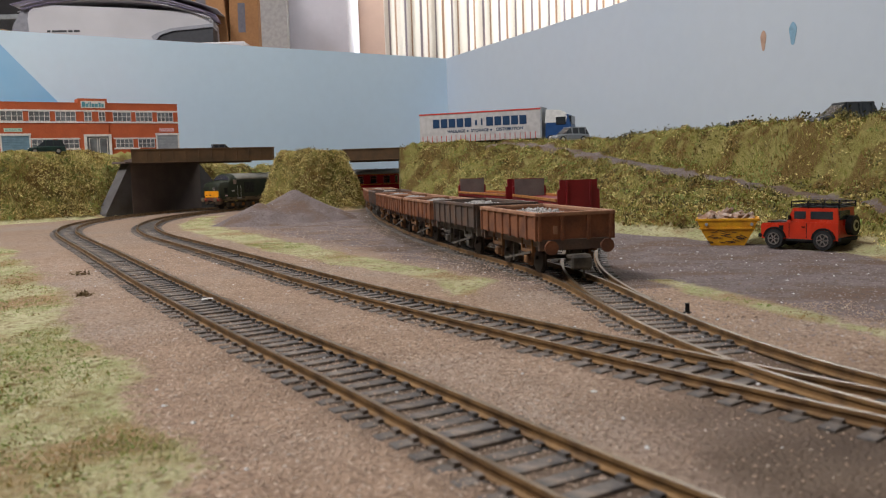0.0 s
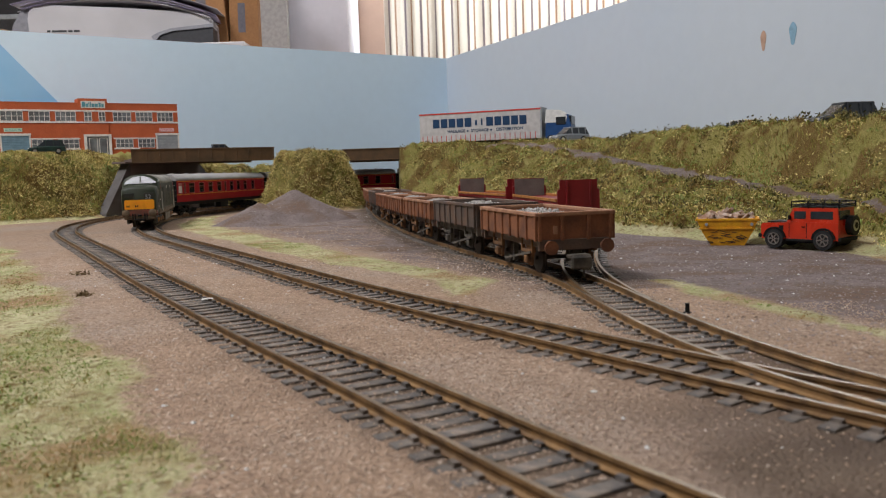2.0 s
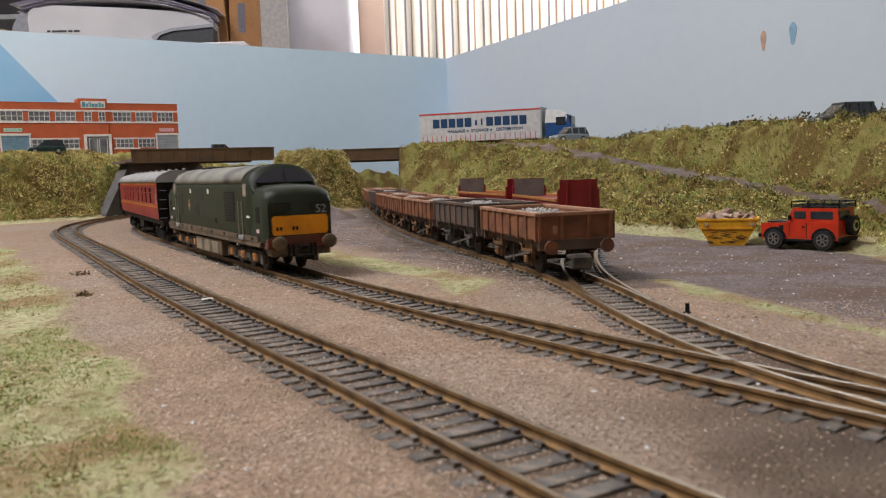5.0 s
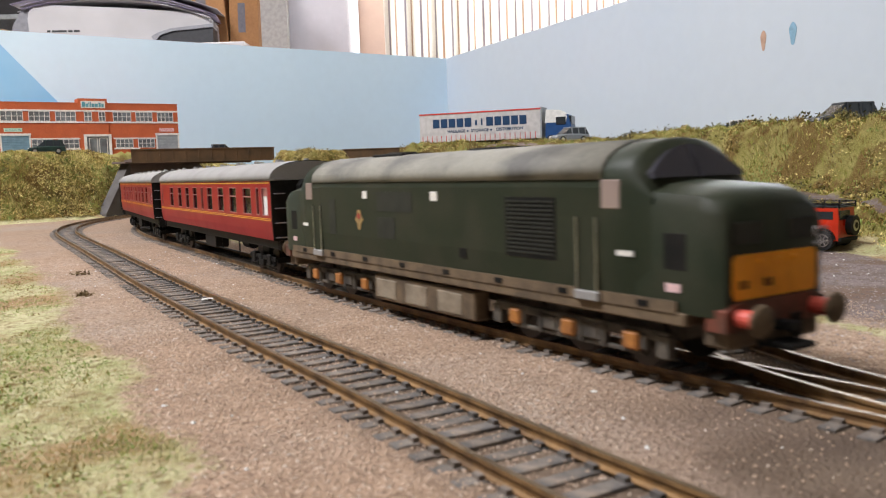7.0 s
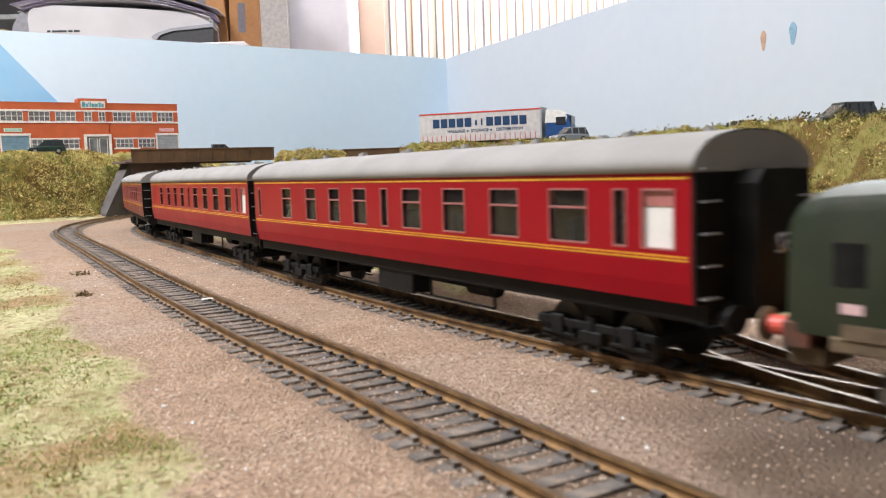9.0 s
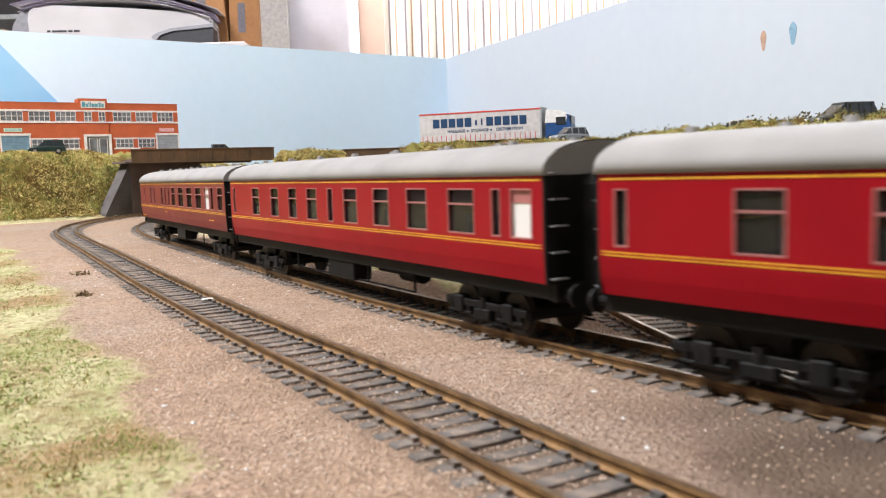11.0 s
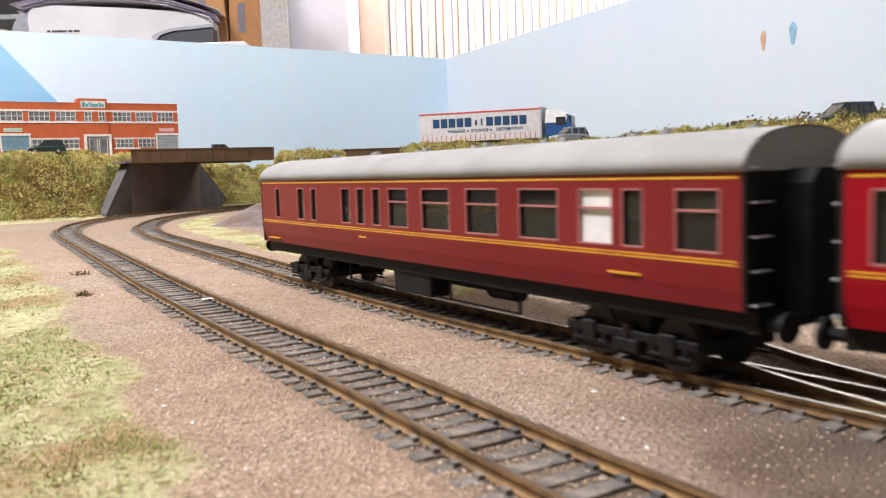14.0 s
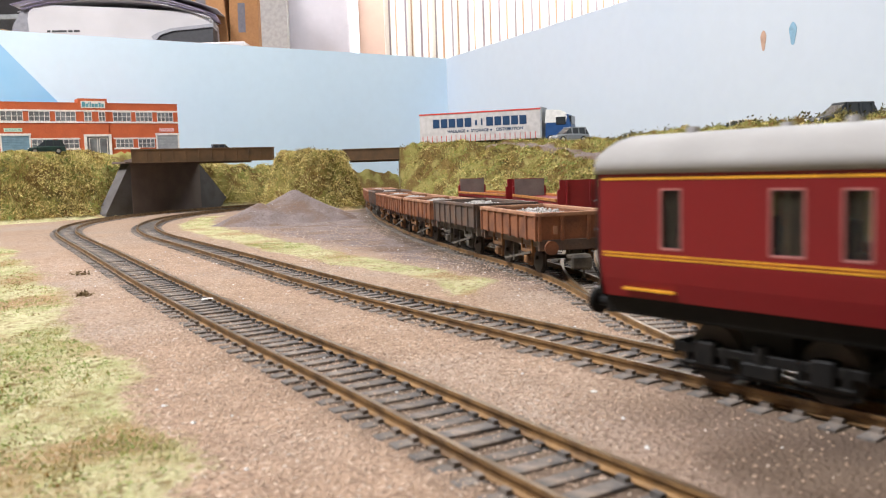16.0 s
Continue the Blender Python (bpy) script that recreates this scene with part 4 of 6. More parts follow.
        prism(bm, [(-40.4, 26.2), (-39.0, 27.6), (-38.4, 29.6), (-36.6, 29.6), (-36.0, 27.6), (-34.6, 26.2), (-36.0, 25.0), (-36.8, 22.6), (-38.2, 22.6), (-39.0, 25.0)],
              "y", *sorted((s * (W - 0.3), s * (W + 0.12))))
        crest = part("crest", bm, CRESTGOLD, body, "small worn gold lion crest")
        bm = bmesh.new()
        cyl(bm, (-37.5, s * (W + 0.06), 27.4), "y", 1.1, 0.34, 10)
        part("crest_ring", bm, RED, crest)
        bm = boxm(-31, 25, *sorted((s * 10.0, s * 15.0)), 2.6, 10.6, 0.5)
        tank = part("fuel_tank", bm, DIRT, root, "dusty buff fuel and battery boxes")
        for x in (-23, -5, 13):
            part("tank_door", boxm(x - 6.2, x + 6.2, *sorted((s * 14.8, s * 15.25)), 3.4, 9.4, 0.3), ROOFDUST, tank)
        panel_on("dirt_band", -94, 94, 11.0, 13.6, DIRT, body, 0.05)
        for x in np.arange(-84, 85, 24.0):
            panel_on("lifting_hole", x, x + 3.0, 11.6, 13.0, BLACK, body, 0.2)
    # body rides a little high on its bogies
    for ob in root.children_recursive:
        if ob.name.split(".")[0] not in ("bogie", "wheelset", "axlebox", "fuel_tank", "tank_door"):
            for v in ob.data.vertices:
                v.co.z = (42.4 - (42.4 - v.co.z / U) * 0.91) * U
    return root


LOCO = loco()
COACHES = [coach("railway_coach", COACH_A, "maroon passenger coach with yellow lining and grey roof, behind the locomotive", white=(11,)),
           coach("railway_coach", COACH_A, "maroon passenger coach with yellow lining and grey roof, mid-train", white=(11,)),
           coach("railway_coach", COACH_BRAKE, "maroon brake coach with few small windows at its tail end", white=(10,), body_mat=MAROON_DULL)]
yellow_marks(COACHES[2], ((-112, -100, 16.2), (-30, -25, 20.4), (85, 94, 19.0)))

# ------------------------------------------------------------------ road bridges and walls
def along_frame(a, b, z=0.0):
    """Frame with x from a to b, y behind (away from the viewer), z up; returns pose in metres and the length."""
    d = (b[0] - a[0], b[1] - a[1])
    return Matrix.Translation((a[0] * U, a[1] * U, z * U)) @ Matrix.Rotation(math.atan2(d[1], d[0]), 4, "Z"), math.hypot(*d)


def girder_bridge(a, b, z0, z1, label, stiff, deep):
    m, L = along_frame(a, b, 0)
    root = thing("girder_bridge", m, label, "bridge", group="road bridges")
    for y in (0, deep):
        bm = bmesh.new()
        box(bm, 0, L, y, y + 2.0, z0, z1)
        box(bm, -0.5, L + 0.5, y - 1.2, y + 3.2, z1 - 1.2, z1 + 0.2, 0.2)
        box(bm, -0.5, L + 0.5, y - 1.2, y + 3.2, z0 - 0.2, z0 + 1.2, 0.2)
        g = part("girder", bm, GIRDER, root)
        for x in np.linspace(2, L - 2, stiff):
            part("stiffener", boxm(x - 0.5, x + 0.5, y - 1.0, y + 0.1, z0 + 1, z1 - 1, 0.1), GIRDER, g)
    # deck run far back, out of sight, to shade the tracks below
    part("deck", boxm(0, L, 2, deep, z0 + 2.0, z0 + 6), ABUT, root, "dark road deck, run back to shade the tracks")
    return root


girder_bridge((-400, 1080), (-232, 1166), 65.0, 83.0, "long rust-brown plate girder road bridge over the running lines", 12, 130)
girder_bridge((-139, 1190), (-46, 1195), 61.0, 77.5, "short rust-brown plate girder bridge over the siding", 2, 190)


def abutment():
    m, L = along_frame((-424.5, 1062), (-344, 1309))
    root = thing("bridge_abutment", m, "dark brown stone-paper abutment with sloping grey wing walls", "abutment")
    bm = bmesh.new()
    prism(bm, [(44, -8), (200, -8), (200, 65), (44, 65)], "y", 0, 16)
    part("face", bm, ABUT, root)
    for a, b in ((44, -8), (200, 282)):
        bm = bmesh.new()
        prism(bm, [(a, -8), (b, -8), (b, 1), (a, 66)], "y", 0.6, 14)
        part("wing_wall", bm, WINGGREY, root, "dark grey sloping wing wall")
    bm = bmesh.new()
    box(bm, 30, 214, -3, 18, 65, 67.5, 0.4)
    part("coping", bm, ABUT, root)
    return root


abutment()
bm = bmesh.new()
box(bm, -60, -45, 1196, 1250, -6, 61, 0.5)
tagged(mesh_ob("bridge_pier", bm, WINGGREY), "dark grey pier under the short siding bridge", "pier")

# ------------------------------------------------------------------ factory building


def factory():
    m, L = along_frame((-588, 1102), (-386, 1229), 79.5)
    root = thing("factory_building", m, "two-storey orange-red brick factory with cream bands and roller shutters", "building")
    K = 241 / 950
    bm = bmesh.new()
    box(bm, 0, 241, 0, 26, 0, 72)
    wall = part("wall", bm, BRICK, root)
    bm = boxm(106, 144, -1.6, 27, 0, 78.5)
    tower = part("entrance_tower", bm, BRICK, root)
    for x0, x1, z0, z1, y in ((-0.6, 106, 60.5, 62.6, -0.8), (144, 241.6, 60.5, 62.6, -0.8), (-0.6, 106, 44.6, 46.8, -0.8), (144, 241.6, 44.6, 46.8, -0.8),
                              (105.4, 144.6, 60.5, 62.4, -2.4), (105.4, 144.6, 44.6, 46.6, -2.4), (43, 108, 22.6, 24.2, -0.8), (150, 209, 22.6, 24.2, -0.8),
                              (85, 108, 8, 9.8, -0.8), (150, 185, 8, 9.8, -0.8)):
        part("band", boxm(x0, x1, y, y + 1.2, z0, z1, 0.15), CREAM, wall)
    part("coping", boxm(-0.5, 241.5, -0.5, 26.5, 72, 72.8), BRICK, wall)
    wins = [(38, 143, 0), (172, 273, 0), (302, 402, 0), (446, 483, 1), (520, 552, 1), (596, 690, 0), (717, 806, 0), (835, 922, 0)]
    low = [(178, 280), (308, 410), (603, 693), (722, 812)]
    spec = [(a * K, b * K, 47.4, 60.2, -1.6 if t else 0.0) for a, b, t in wins] + [(a * K, b * K, 10.4, 22.2, 0.0) for a, b in low]
    for a, b, z0, z1, y in spec:
        w = part("window", boxm(a, b, y - 0.25, y + 0.4, z0, z1), GLASSDARK, root)
        bm = bmesh.new()
        n = 4 if b - a > 12 else 2
        for i in range(n + 1):
            x = a + (b - a) * i / n
            box(bm, x - 0.35, x + 0.35, y - 0.6, y, z0, z1)
        for z in (z0, (z0 + z1) / 2, z1):
            box(bm, a - 0.35, b + 0.35, y - 0.62, y, z - 0.35, z + 0.35)
        part("window_frame", bm, CREAM, w)
    for x0, x1, mt in ((9, 42, SHUTBLUE), (210, 239, SHUTGREY)):
        sh = part("roller_shutter", boxm(x0, x1, -0.5, 0.5, 0, 27.5), mt, root)
        for z in np.arange(1, 27, 2.2):
            part("slat", boxm(x0 + 0.5, x1 - 0.5, -0.85, -0.4, z, z + 1.7, 0.2), mt, sh)
        bm = bmesh.new()
        box(bm, x0 - 2.5, x1 + 2.5, -1.6, 0.4, 27.5, 30.5, 0.2)
        box(bm, x0 - 2.0, x0, -1.2, 0.4, 0, 27.5)
        box(bm, x1, x1 + 2.0, -1.2, 0.4, 0, 27.5)
        part("shutter_frame", bm, CREAM, sh)
    bm = bmesh.new()
    box(bm, 110.5, 114, -3.4, -1.4, 0, 28)
    box(bm, 143, 146.5, -3.4, -1.4, 0, 28)
    box(bm, 110.5, 146.5, -3.6, -1.4, 26, 29, 0.2)
    porch = part("porch", bm, CREAM, root)
    part("recess", boxm(114, 143, -1.9, -1.5, 0, 26), GLASSDARK, porch)
    for a, b in ((117, 128), (130, 141)):
        d = part("entrance_door", boxm(a, b, -2.2, -1.8, 0, 23.5), GLASSDARK, root)
        bm = bmesh.new()
        for x in (a, b - 0.8):
            box(bm, x, x + 0.8, -2.6, -2.0, 0, 24)
        box(bm, a, b, -2.6, -2.0, 23.4, 24.2)
        part("door_frame", bm, CREAM, d)
    up = pose(0, 0, 0, 90, 0, 0)
    s = part("name_board", boxm(109.5, 141, -2.2, -1.5, 65.5, 75), CREAM, root, "name board with teal bars for letters")
    bm = bmesh.new()
    x = 111.0
    for w, h in ((4, 7), (3, 4.6), (1.2, 7), (1.2, 7), (3, 4.6), (4.6, 4.6), (3, 5.6), (3, 4.6)):
        box(bm, x, x + w, -2.5, -2.1, 67, 67 + h)
        x += w + 0.75
    part("lettering_bars", bm, INKGREEN, s)
    for x0, x1, txt, mt, ink in ((12.5, 34.5, "GOODS IN", SIGNGREEN, INKGREEN), (213.5, 234.5, "GOODS OUT", SIGNPINK, INKRED)):
        s = part("sign_board", boxm(x0, x1, -0.7, 0.3, 33, 37.6), mt, root)
        lettering("lettering", txt, 4.0, ink, s, Matrix.Translation(((x0 + x1) / 2 * U, -0.72 * U, 35.3 * U)) @ up)
    return root


factory()

# ------------------------------------------------------------------ road vehicles


def car(m, length, width, height, material, label, style="hatch"):
    """Small saloon or estate, front at +x, standing on z = 0."""
    root = thing("model_car", m, label, "car", group="parked cars")
    L, W, H = length / 2, width / 2, height
    belt = H * 0.58
    bm = bmesh.new()
    rings = []
    for x, zt, w in ((-L, belt * 0.86, 0.86), (-L * 0.94, belt, 0.96), (-L * 0.2, belt * 1.02, 1.0), (L * 0.45, belt, 1.0), (L * 0.9, belt * 0.84, 0.95), (L, belt * 0.62, 0.84)):
        rings.append([(x, -W * w, H * 0.2), (x, -W * w, zt * 0.85), (x, -W * w * 0.88, zt), (x, W * w * 0.88, zt), (x, W * w, zt * 0.85), (x, W * w, H * 0.2)])
    loft(bm, rings)
    body = part("body", bm, material, root)
    tail = {"hatch": -0.92, "estate": -0.96, "mini": -0.95}[style]
    bm = bmesh.new()
    rings = []
    for x, zt, w in ((L * tail, belt, 0.86), (L * (tail + 0.14), H * 0.95, 0.74), (-L * 0.15, H, 0.74), (L * 0.12, H * 0.96, 0.74), (L * 0.5, belt, 0.86)):
        rings.append([(x, -W * 0.9, belt * 0.9), (x, -W * w, zt), (x, W * w, zt), (x, W * 0.9, belt * 0.9)])
    loft(bm, rings)
    part("glasshouse", bm, CARGLASS, root)
    bm = bmesh.new()
    box(bm, L * (tail + 0.13), L * 0.12, -W * 0.76, W * 0.76, H * 0.96, H * 1.03, 0.3)
    for x in (L * (tail + 0.2), -L * 0.35, L * 0.05):
        for s in (-1, 1):
            box(bm, x - 0.5, x + 0.5, *sorted((s * W * 0.74, s * W * 0.93)), belt * 0.9, H)
    part("roof", bm, material, root)
    for x in (-L * 0.6, L * 0.62):
        for s in (-1, 1):
            bm = bmesh.new()
            cyl(bm, (x, s * W * 0.88, H * 0.22), "y", H * 0.22, W * 0.24, 16)
            w = part("wheel", bm, TYRE, root)
            bm = bmesh.new()
            cyl(bm, (x, s * W * 0.97, H * 0.22), "y", H * 0.13, W * 0.1, 10)
            part("rim", bm, STEEL, w)
    for s in (-1, 1):
        part("head_lamp", boxm(L * 0.88, L * 0.97, *sorted((s * W * 0.5, s * W * 0.82)), belt * 0.62, belt * 0.8, 0.2), WHITE, body)
        part("tail_lamp", boxm(-L * 1.01, -L * 0.95, *sorted((s * W * 0.6, s * W * 0.84)), belt * 0.62, belt * 0.85, 0.2), INKRED, body)
    return root


def zg(x, y):
    return float(ground_at(np.array([x]), np.array([y]))[0][0])


def stand(x, y, z, deg):
    return Matrix.Translation((x * U, y * U, z * U)) @ Matrix.Rotation(radians(deg), 4, "Z")


car(stand(-500, 1062, 79.5, 205), 44, 19, 17, CARGREEN, "dark green small hatchback with white roof parked by the factory", "mini")
car(stand(-313, 1205, 72, 25), 40, 19, 18, CARDARK, "dark car crossing the long girder bridge", "hatch")
car(stand(164, 1056, 72.5, 205), 50, 21, 19, CARGREY, "silver-grey estate car facing the blue lorry", "estate")
car(stand(316, 655, 64, 190), 54, 22, 21, CARDARK, "dark grey car parked on the upper grassy bank", "estate")
car(stand(286, 800, 64, 120), 48, 20, 17, WHITE, "white car mostly hidden behind the bank's bushes", "hatch")


def lorry():
    m, L = along_frame((-27, 1166), (143, 1102), 73)
    root = thing("articulated_lorry", m, "blue-cabbed lorry with pale grey curtain-sided trailer, red top rail", "lorry")
    body = part("trailer_body", boxm(0, 172, 0, 30, 8.5, 46.5, 0.4), TRAILER, root)
    part("top_rail", boxm(-0.5, 172.5, -0.6, 30.6, 46.5, 48.2), INKRED, body)
    part("end_frame", boxm(172, 174, -0.5, 30.5, 6, 49.5), SHUTGREY, body)
    part("chassis", boxm(2, 174, 8, 22, 4, 8.5), BLACK, root)
    for x in np.arange(4, 171, 7.0):
        part("strap", boxm(x, x + 0.7, -0.5, 0.1, 8.2, 17.5), INKRED, body)
    up = pose(0, 0, 0, 90, 0, 0)
    x = 20.0
    for word, z, w, h in (("aaaaa", 28.0, 9.6, 12.0), ("b", 29.5, 3.0, 7), ("b", 29.5, 2.2, 9), ("aaaaa", 28.0, 9.6, 12.0)):
        for k in word:
            part("lettering_bar", boxm(x, x + w, -0.35, 0.1, z, z + h), INKBLUE, body)
            x += w + 2.0
        x += 3.4
    for cx, txt in ((54, "HAULAGE"), (88, "STORAGE"), (130, "DISTRIBUTION")):
        lettering("lettering", txt, 5.7, INKBLUE, body, Matrix.Translation((cx * U, -0.3 * U, 22.6 * U)) @ up, bold=0.12)
    for cx in (70.5, 104):
        bm = bmesh.new()
        cyl(bm, (cx, -0.1, 22.6), "y", 1.4, 0.5, 5)
        part("star", bm, INKBLUE, body)
    bm = bmesh.new()
    prism(bm, [(178, 6), (212, 6), (213, 24), (209, 38), (180, 38)], "y", 1, 29)
    cab = part("cab", bm, CABBLUE, root)
    bm = bmesh.new()
    prism(bm, [(178, 28), (206, 28), (208, 36), (198, 44), (180, 45.5)], "y", 0.6, 29.4)
    part("cab_roof", bm, WHITE, cab, "white cab roof and wind deflector")
    part("windscreen", boxm(208.2, 213.2, 3, 27, 25, 36, 0.2), CARGLASS, cab)
    part("side_window", boxm(193, 206, 0.2, 2, 25, 35, 0.2), CARGLASS, cab)
    part("bumper", boxm(180, 214.5, 0.4, 29.6, 2, 7, 0.4), INKRED, cab)
    for x in (20, 38, 56, 168, 186, 205):
        for y in (3.5, 26.5):
            bm = bmesh.new()
            cyl(bm, (x, y, 6), "y", 6, 6, 16)
            part("wheel", bm, TYRE, root)
    return root


lorry()


def off_roader():
    """Short off-road car, front at +x, spare wheel and roof rack."""
    a, b = (198, 400), (171, 433)
    z = zg(185, 416) + 0.2
    m = stand((a[0] + b[0]) / 2, (a[1] + b[1]) / 2, z, math.degrees(math.atan2(b[1] - a[1], b[0] - a[0]))) @ Matrix.Scale(0.935, 4)
    root = thing("off_road_car", m, "orange-red short off-road car with black roof rack on stone yard", "car")
    bm = bmesh.new()
    prism(bm, [(-21, 5), (21, 5), (21.5, 7), (21.5, 12.4), (20.5, 13.4), (7, 14), (7, 14.4), (-21, 14.4)], "y", -9.6, 9.6)
    body = part("body", bm, CARRED, root)
    bm = bmesh.new()
    prism(bm, [(-21, 14.3), (7, 14.3), (3.6, 21.6), (2.6, 22), (-20.4, 22)], "y", -9.0, 9.0)
    part("cabin", bm, CARRED, root)
    part("bonnet", boxm(8, 19.5, -6.5, 6.5, 13.6, 14.4, 0.3), BLACK, body)
    for s in (-1, 1):
        for x0, x1 in ((-3.6, 3.0), (-18, -6)):
            part("side_window", boxm(x0, x1, *sorted((s * 8.5, s * 9.15)), 16, 20.2, 0.2), CARGLASS, root)
        for x in (-13.5, 13.5):
            bm = bmesh.new()
            cyl(bm, (x, s * 8.6, 5.2), "y", 5.2, 4.2, 24)
            w = part("wheel", bm, TYRE, root)
            bm = bmesh.new()
            cyl(bm, (x, s * 10.5, 5.2), "y", 3.2, 0.7, 18)
            rim = part("rim", bm, TYRE, w)
            bm = bmesh.new()
            for k in range(6):
                an = k * math.pi / 3
                bx = Matrix.Translation((x, s * 10.9, 5.2)) @ Matrix.Rotation(an, 4, "Y")
                box(bm, 0.4, 2.9, -0.25, 0.25, -0.35, 0.35, m=bx)
            for k in range(20):
                an = k * math.pi / 10
                bx = Matrix.Translation((x, s * 10.9, 5.2)) @ Matrix.Rotation(an, 4, "Y")
                box(bm, 2.8, 3.3, -0.25, 0.25, -0.55, 0.55, m=bx)
            part("spokes", bm, STEEL, w)
            bm = bmesh.new()
            arc = [(x + 6.4 * math.cos(t), 5.2 + 6.4 * math.sin(t)) for t in np.linspace(0.1, math.pi - 0.1, 10)]
            arc += [(x + 5.5 * math.cos(t), 5.2 + 5.5 * math.sin(t)) for t in np.linspace(math.pi - 0.1, 0.1, 10)]
            prism(bm, arc, "y", *sorted((s * 9.4, s * 10.6)))
            part("wheel_arch", bm, BLACK, root)
        part("door_line", boxm(-4.4, -4.1, *sorted((s * 9.4, s * 9.66)), 6, 14), BLACK, body)
        part("door_line", boxm(5.2, 5.5, *sorted((s * 9.4, s * 9.66)), 6, 14), BLACK, body)
        part("door_handle", boxm(-3.4, -1.6, *sorted((s * 9.4, s * 9.9)), 11.6, 12.1), BLACK, body)
        part("side_vent", boxm(8.6, 11.2, *sorted((s * 9.4, s * 9.68)), 9.6, 12.4), BLACK, body)
        part("mirror", boxm(4.4, 5.2, *sorted((s * 9.2, s * 11.4)), 15.5, 18, 0.2), BLACK, root)
        part("sill", boxm(-8, 8, *sorted((s * 8.4, s * 9.9)), 4, 5.4, 0.3), BLACK, root)
        part("tail_lamp", boxm(-21.4, -20.8, *sorted((s * 7.2, s * 9)), 8, 11.5, 0.1), INKRED, body)
        part("head_lamp", boxm(21.2, 21.8, *sorted((s * 6, s * 8.6)), 9, 11.6, 0.1), WHITE, body)
    part("windscreen", boxm(-0.3, 0.3, -8.2, 8.2, -3, 3, 0.1), CARGLASS, root).matrix_local = pose(5.7 * U, 0, 17.7 * U, 0, -25, 0)
    part("rear_window", boxm(-21.2, -20.4, -3, 8, 15.8, 20.6, 0.2), CARGLASS, root)
    bm = bmesh.new()
    cyl(bm, (-22.6, -3.0, 12.6), "x", 5.2, 3.2, 24)
    sp = part("spare_wheel", bm, TYRE, root)
    bm = bmesh.new()
    cyl(bm, (-24.3, -3.0, 12.6), "x", 2.9, 0.5, 18)
    part("spare_rim", bm, STEEL, sp)
    bm = bmesh.new()
    cyl(bm, (-24.5, -3.0, 12.6), "x", 1.8, 0.5, 6)
    part("hub", bm, TYRE, sp)
    part("rear_bumper", boxm(-22.5, -20.5, -9.4, 9.4, 4.6, 6.6, 0.3), BLACK, root)
    part("front_bumper", boxm(20.8, 23.2, -9.8, 9.8, 5.6, 7.6, 0.3), BLACK, root)
    rack = part("roof_rack", boxm(-21.3, 4.3, -9.2, 9.2, 22.4, 22.8), BLACK, root)
    for z in (23.2, 25.0):
        for y in (-9.4, 9.0):
            part("rack_bar", boxm(-21.5, 4.5, y, y + 0.5, z, z + 0.5), BLACK, rack)
        for x in (-21.5, 4.0):
            part("rack_bar", boxm(x, x + 0.5, -9.4, 9.5, z, z + 0.5), BLACK, rack)
    for x in np.arange(-18, 4, 4.0):
        part("rack_slat", boxm(x, x + 0.8, -9.2, 9.2, 23.1, 23.6), BLACK, rack)
    for x in (-21.4, -13, -5, 4):
        for y in (-9.4, 9.0):
            part("rack_post", boxm(x, x + 0.5, y, y + 0.5, 21.8, 25.2), BLACK, rack)
    part("underside", boxm(-19, 19, -6, 6, 3, 5.2), BLACK, root)
    return root


off_roader()


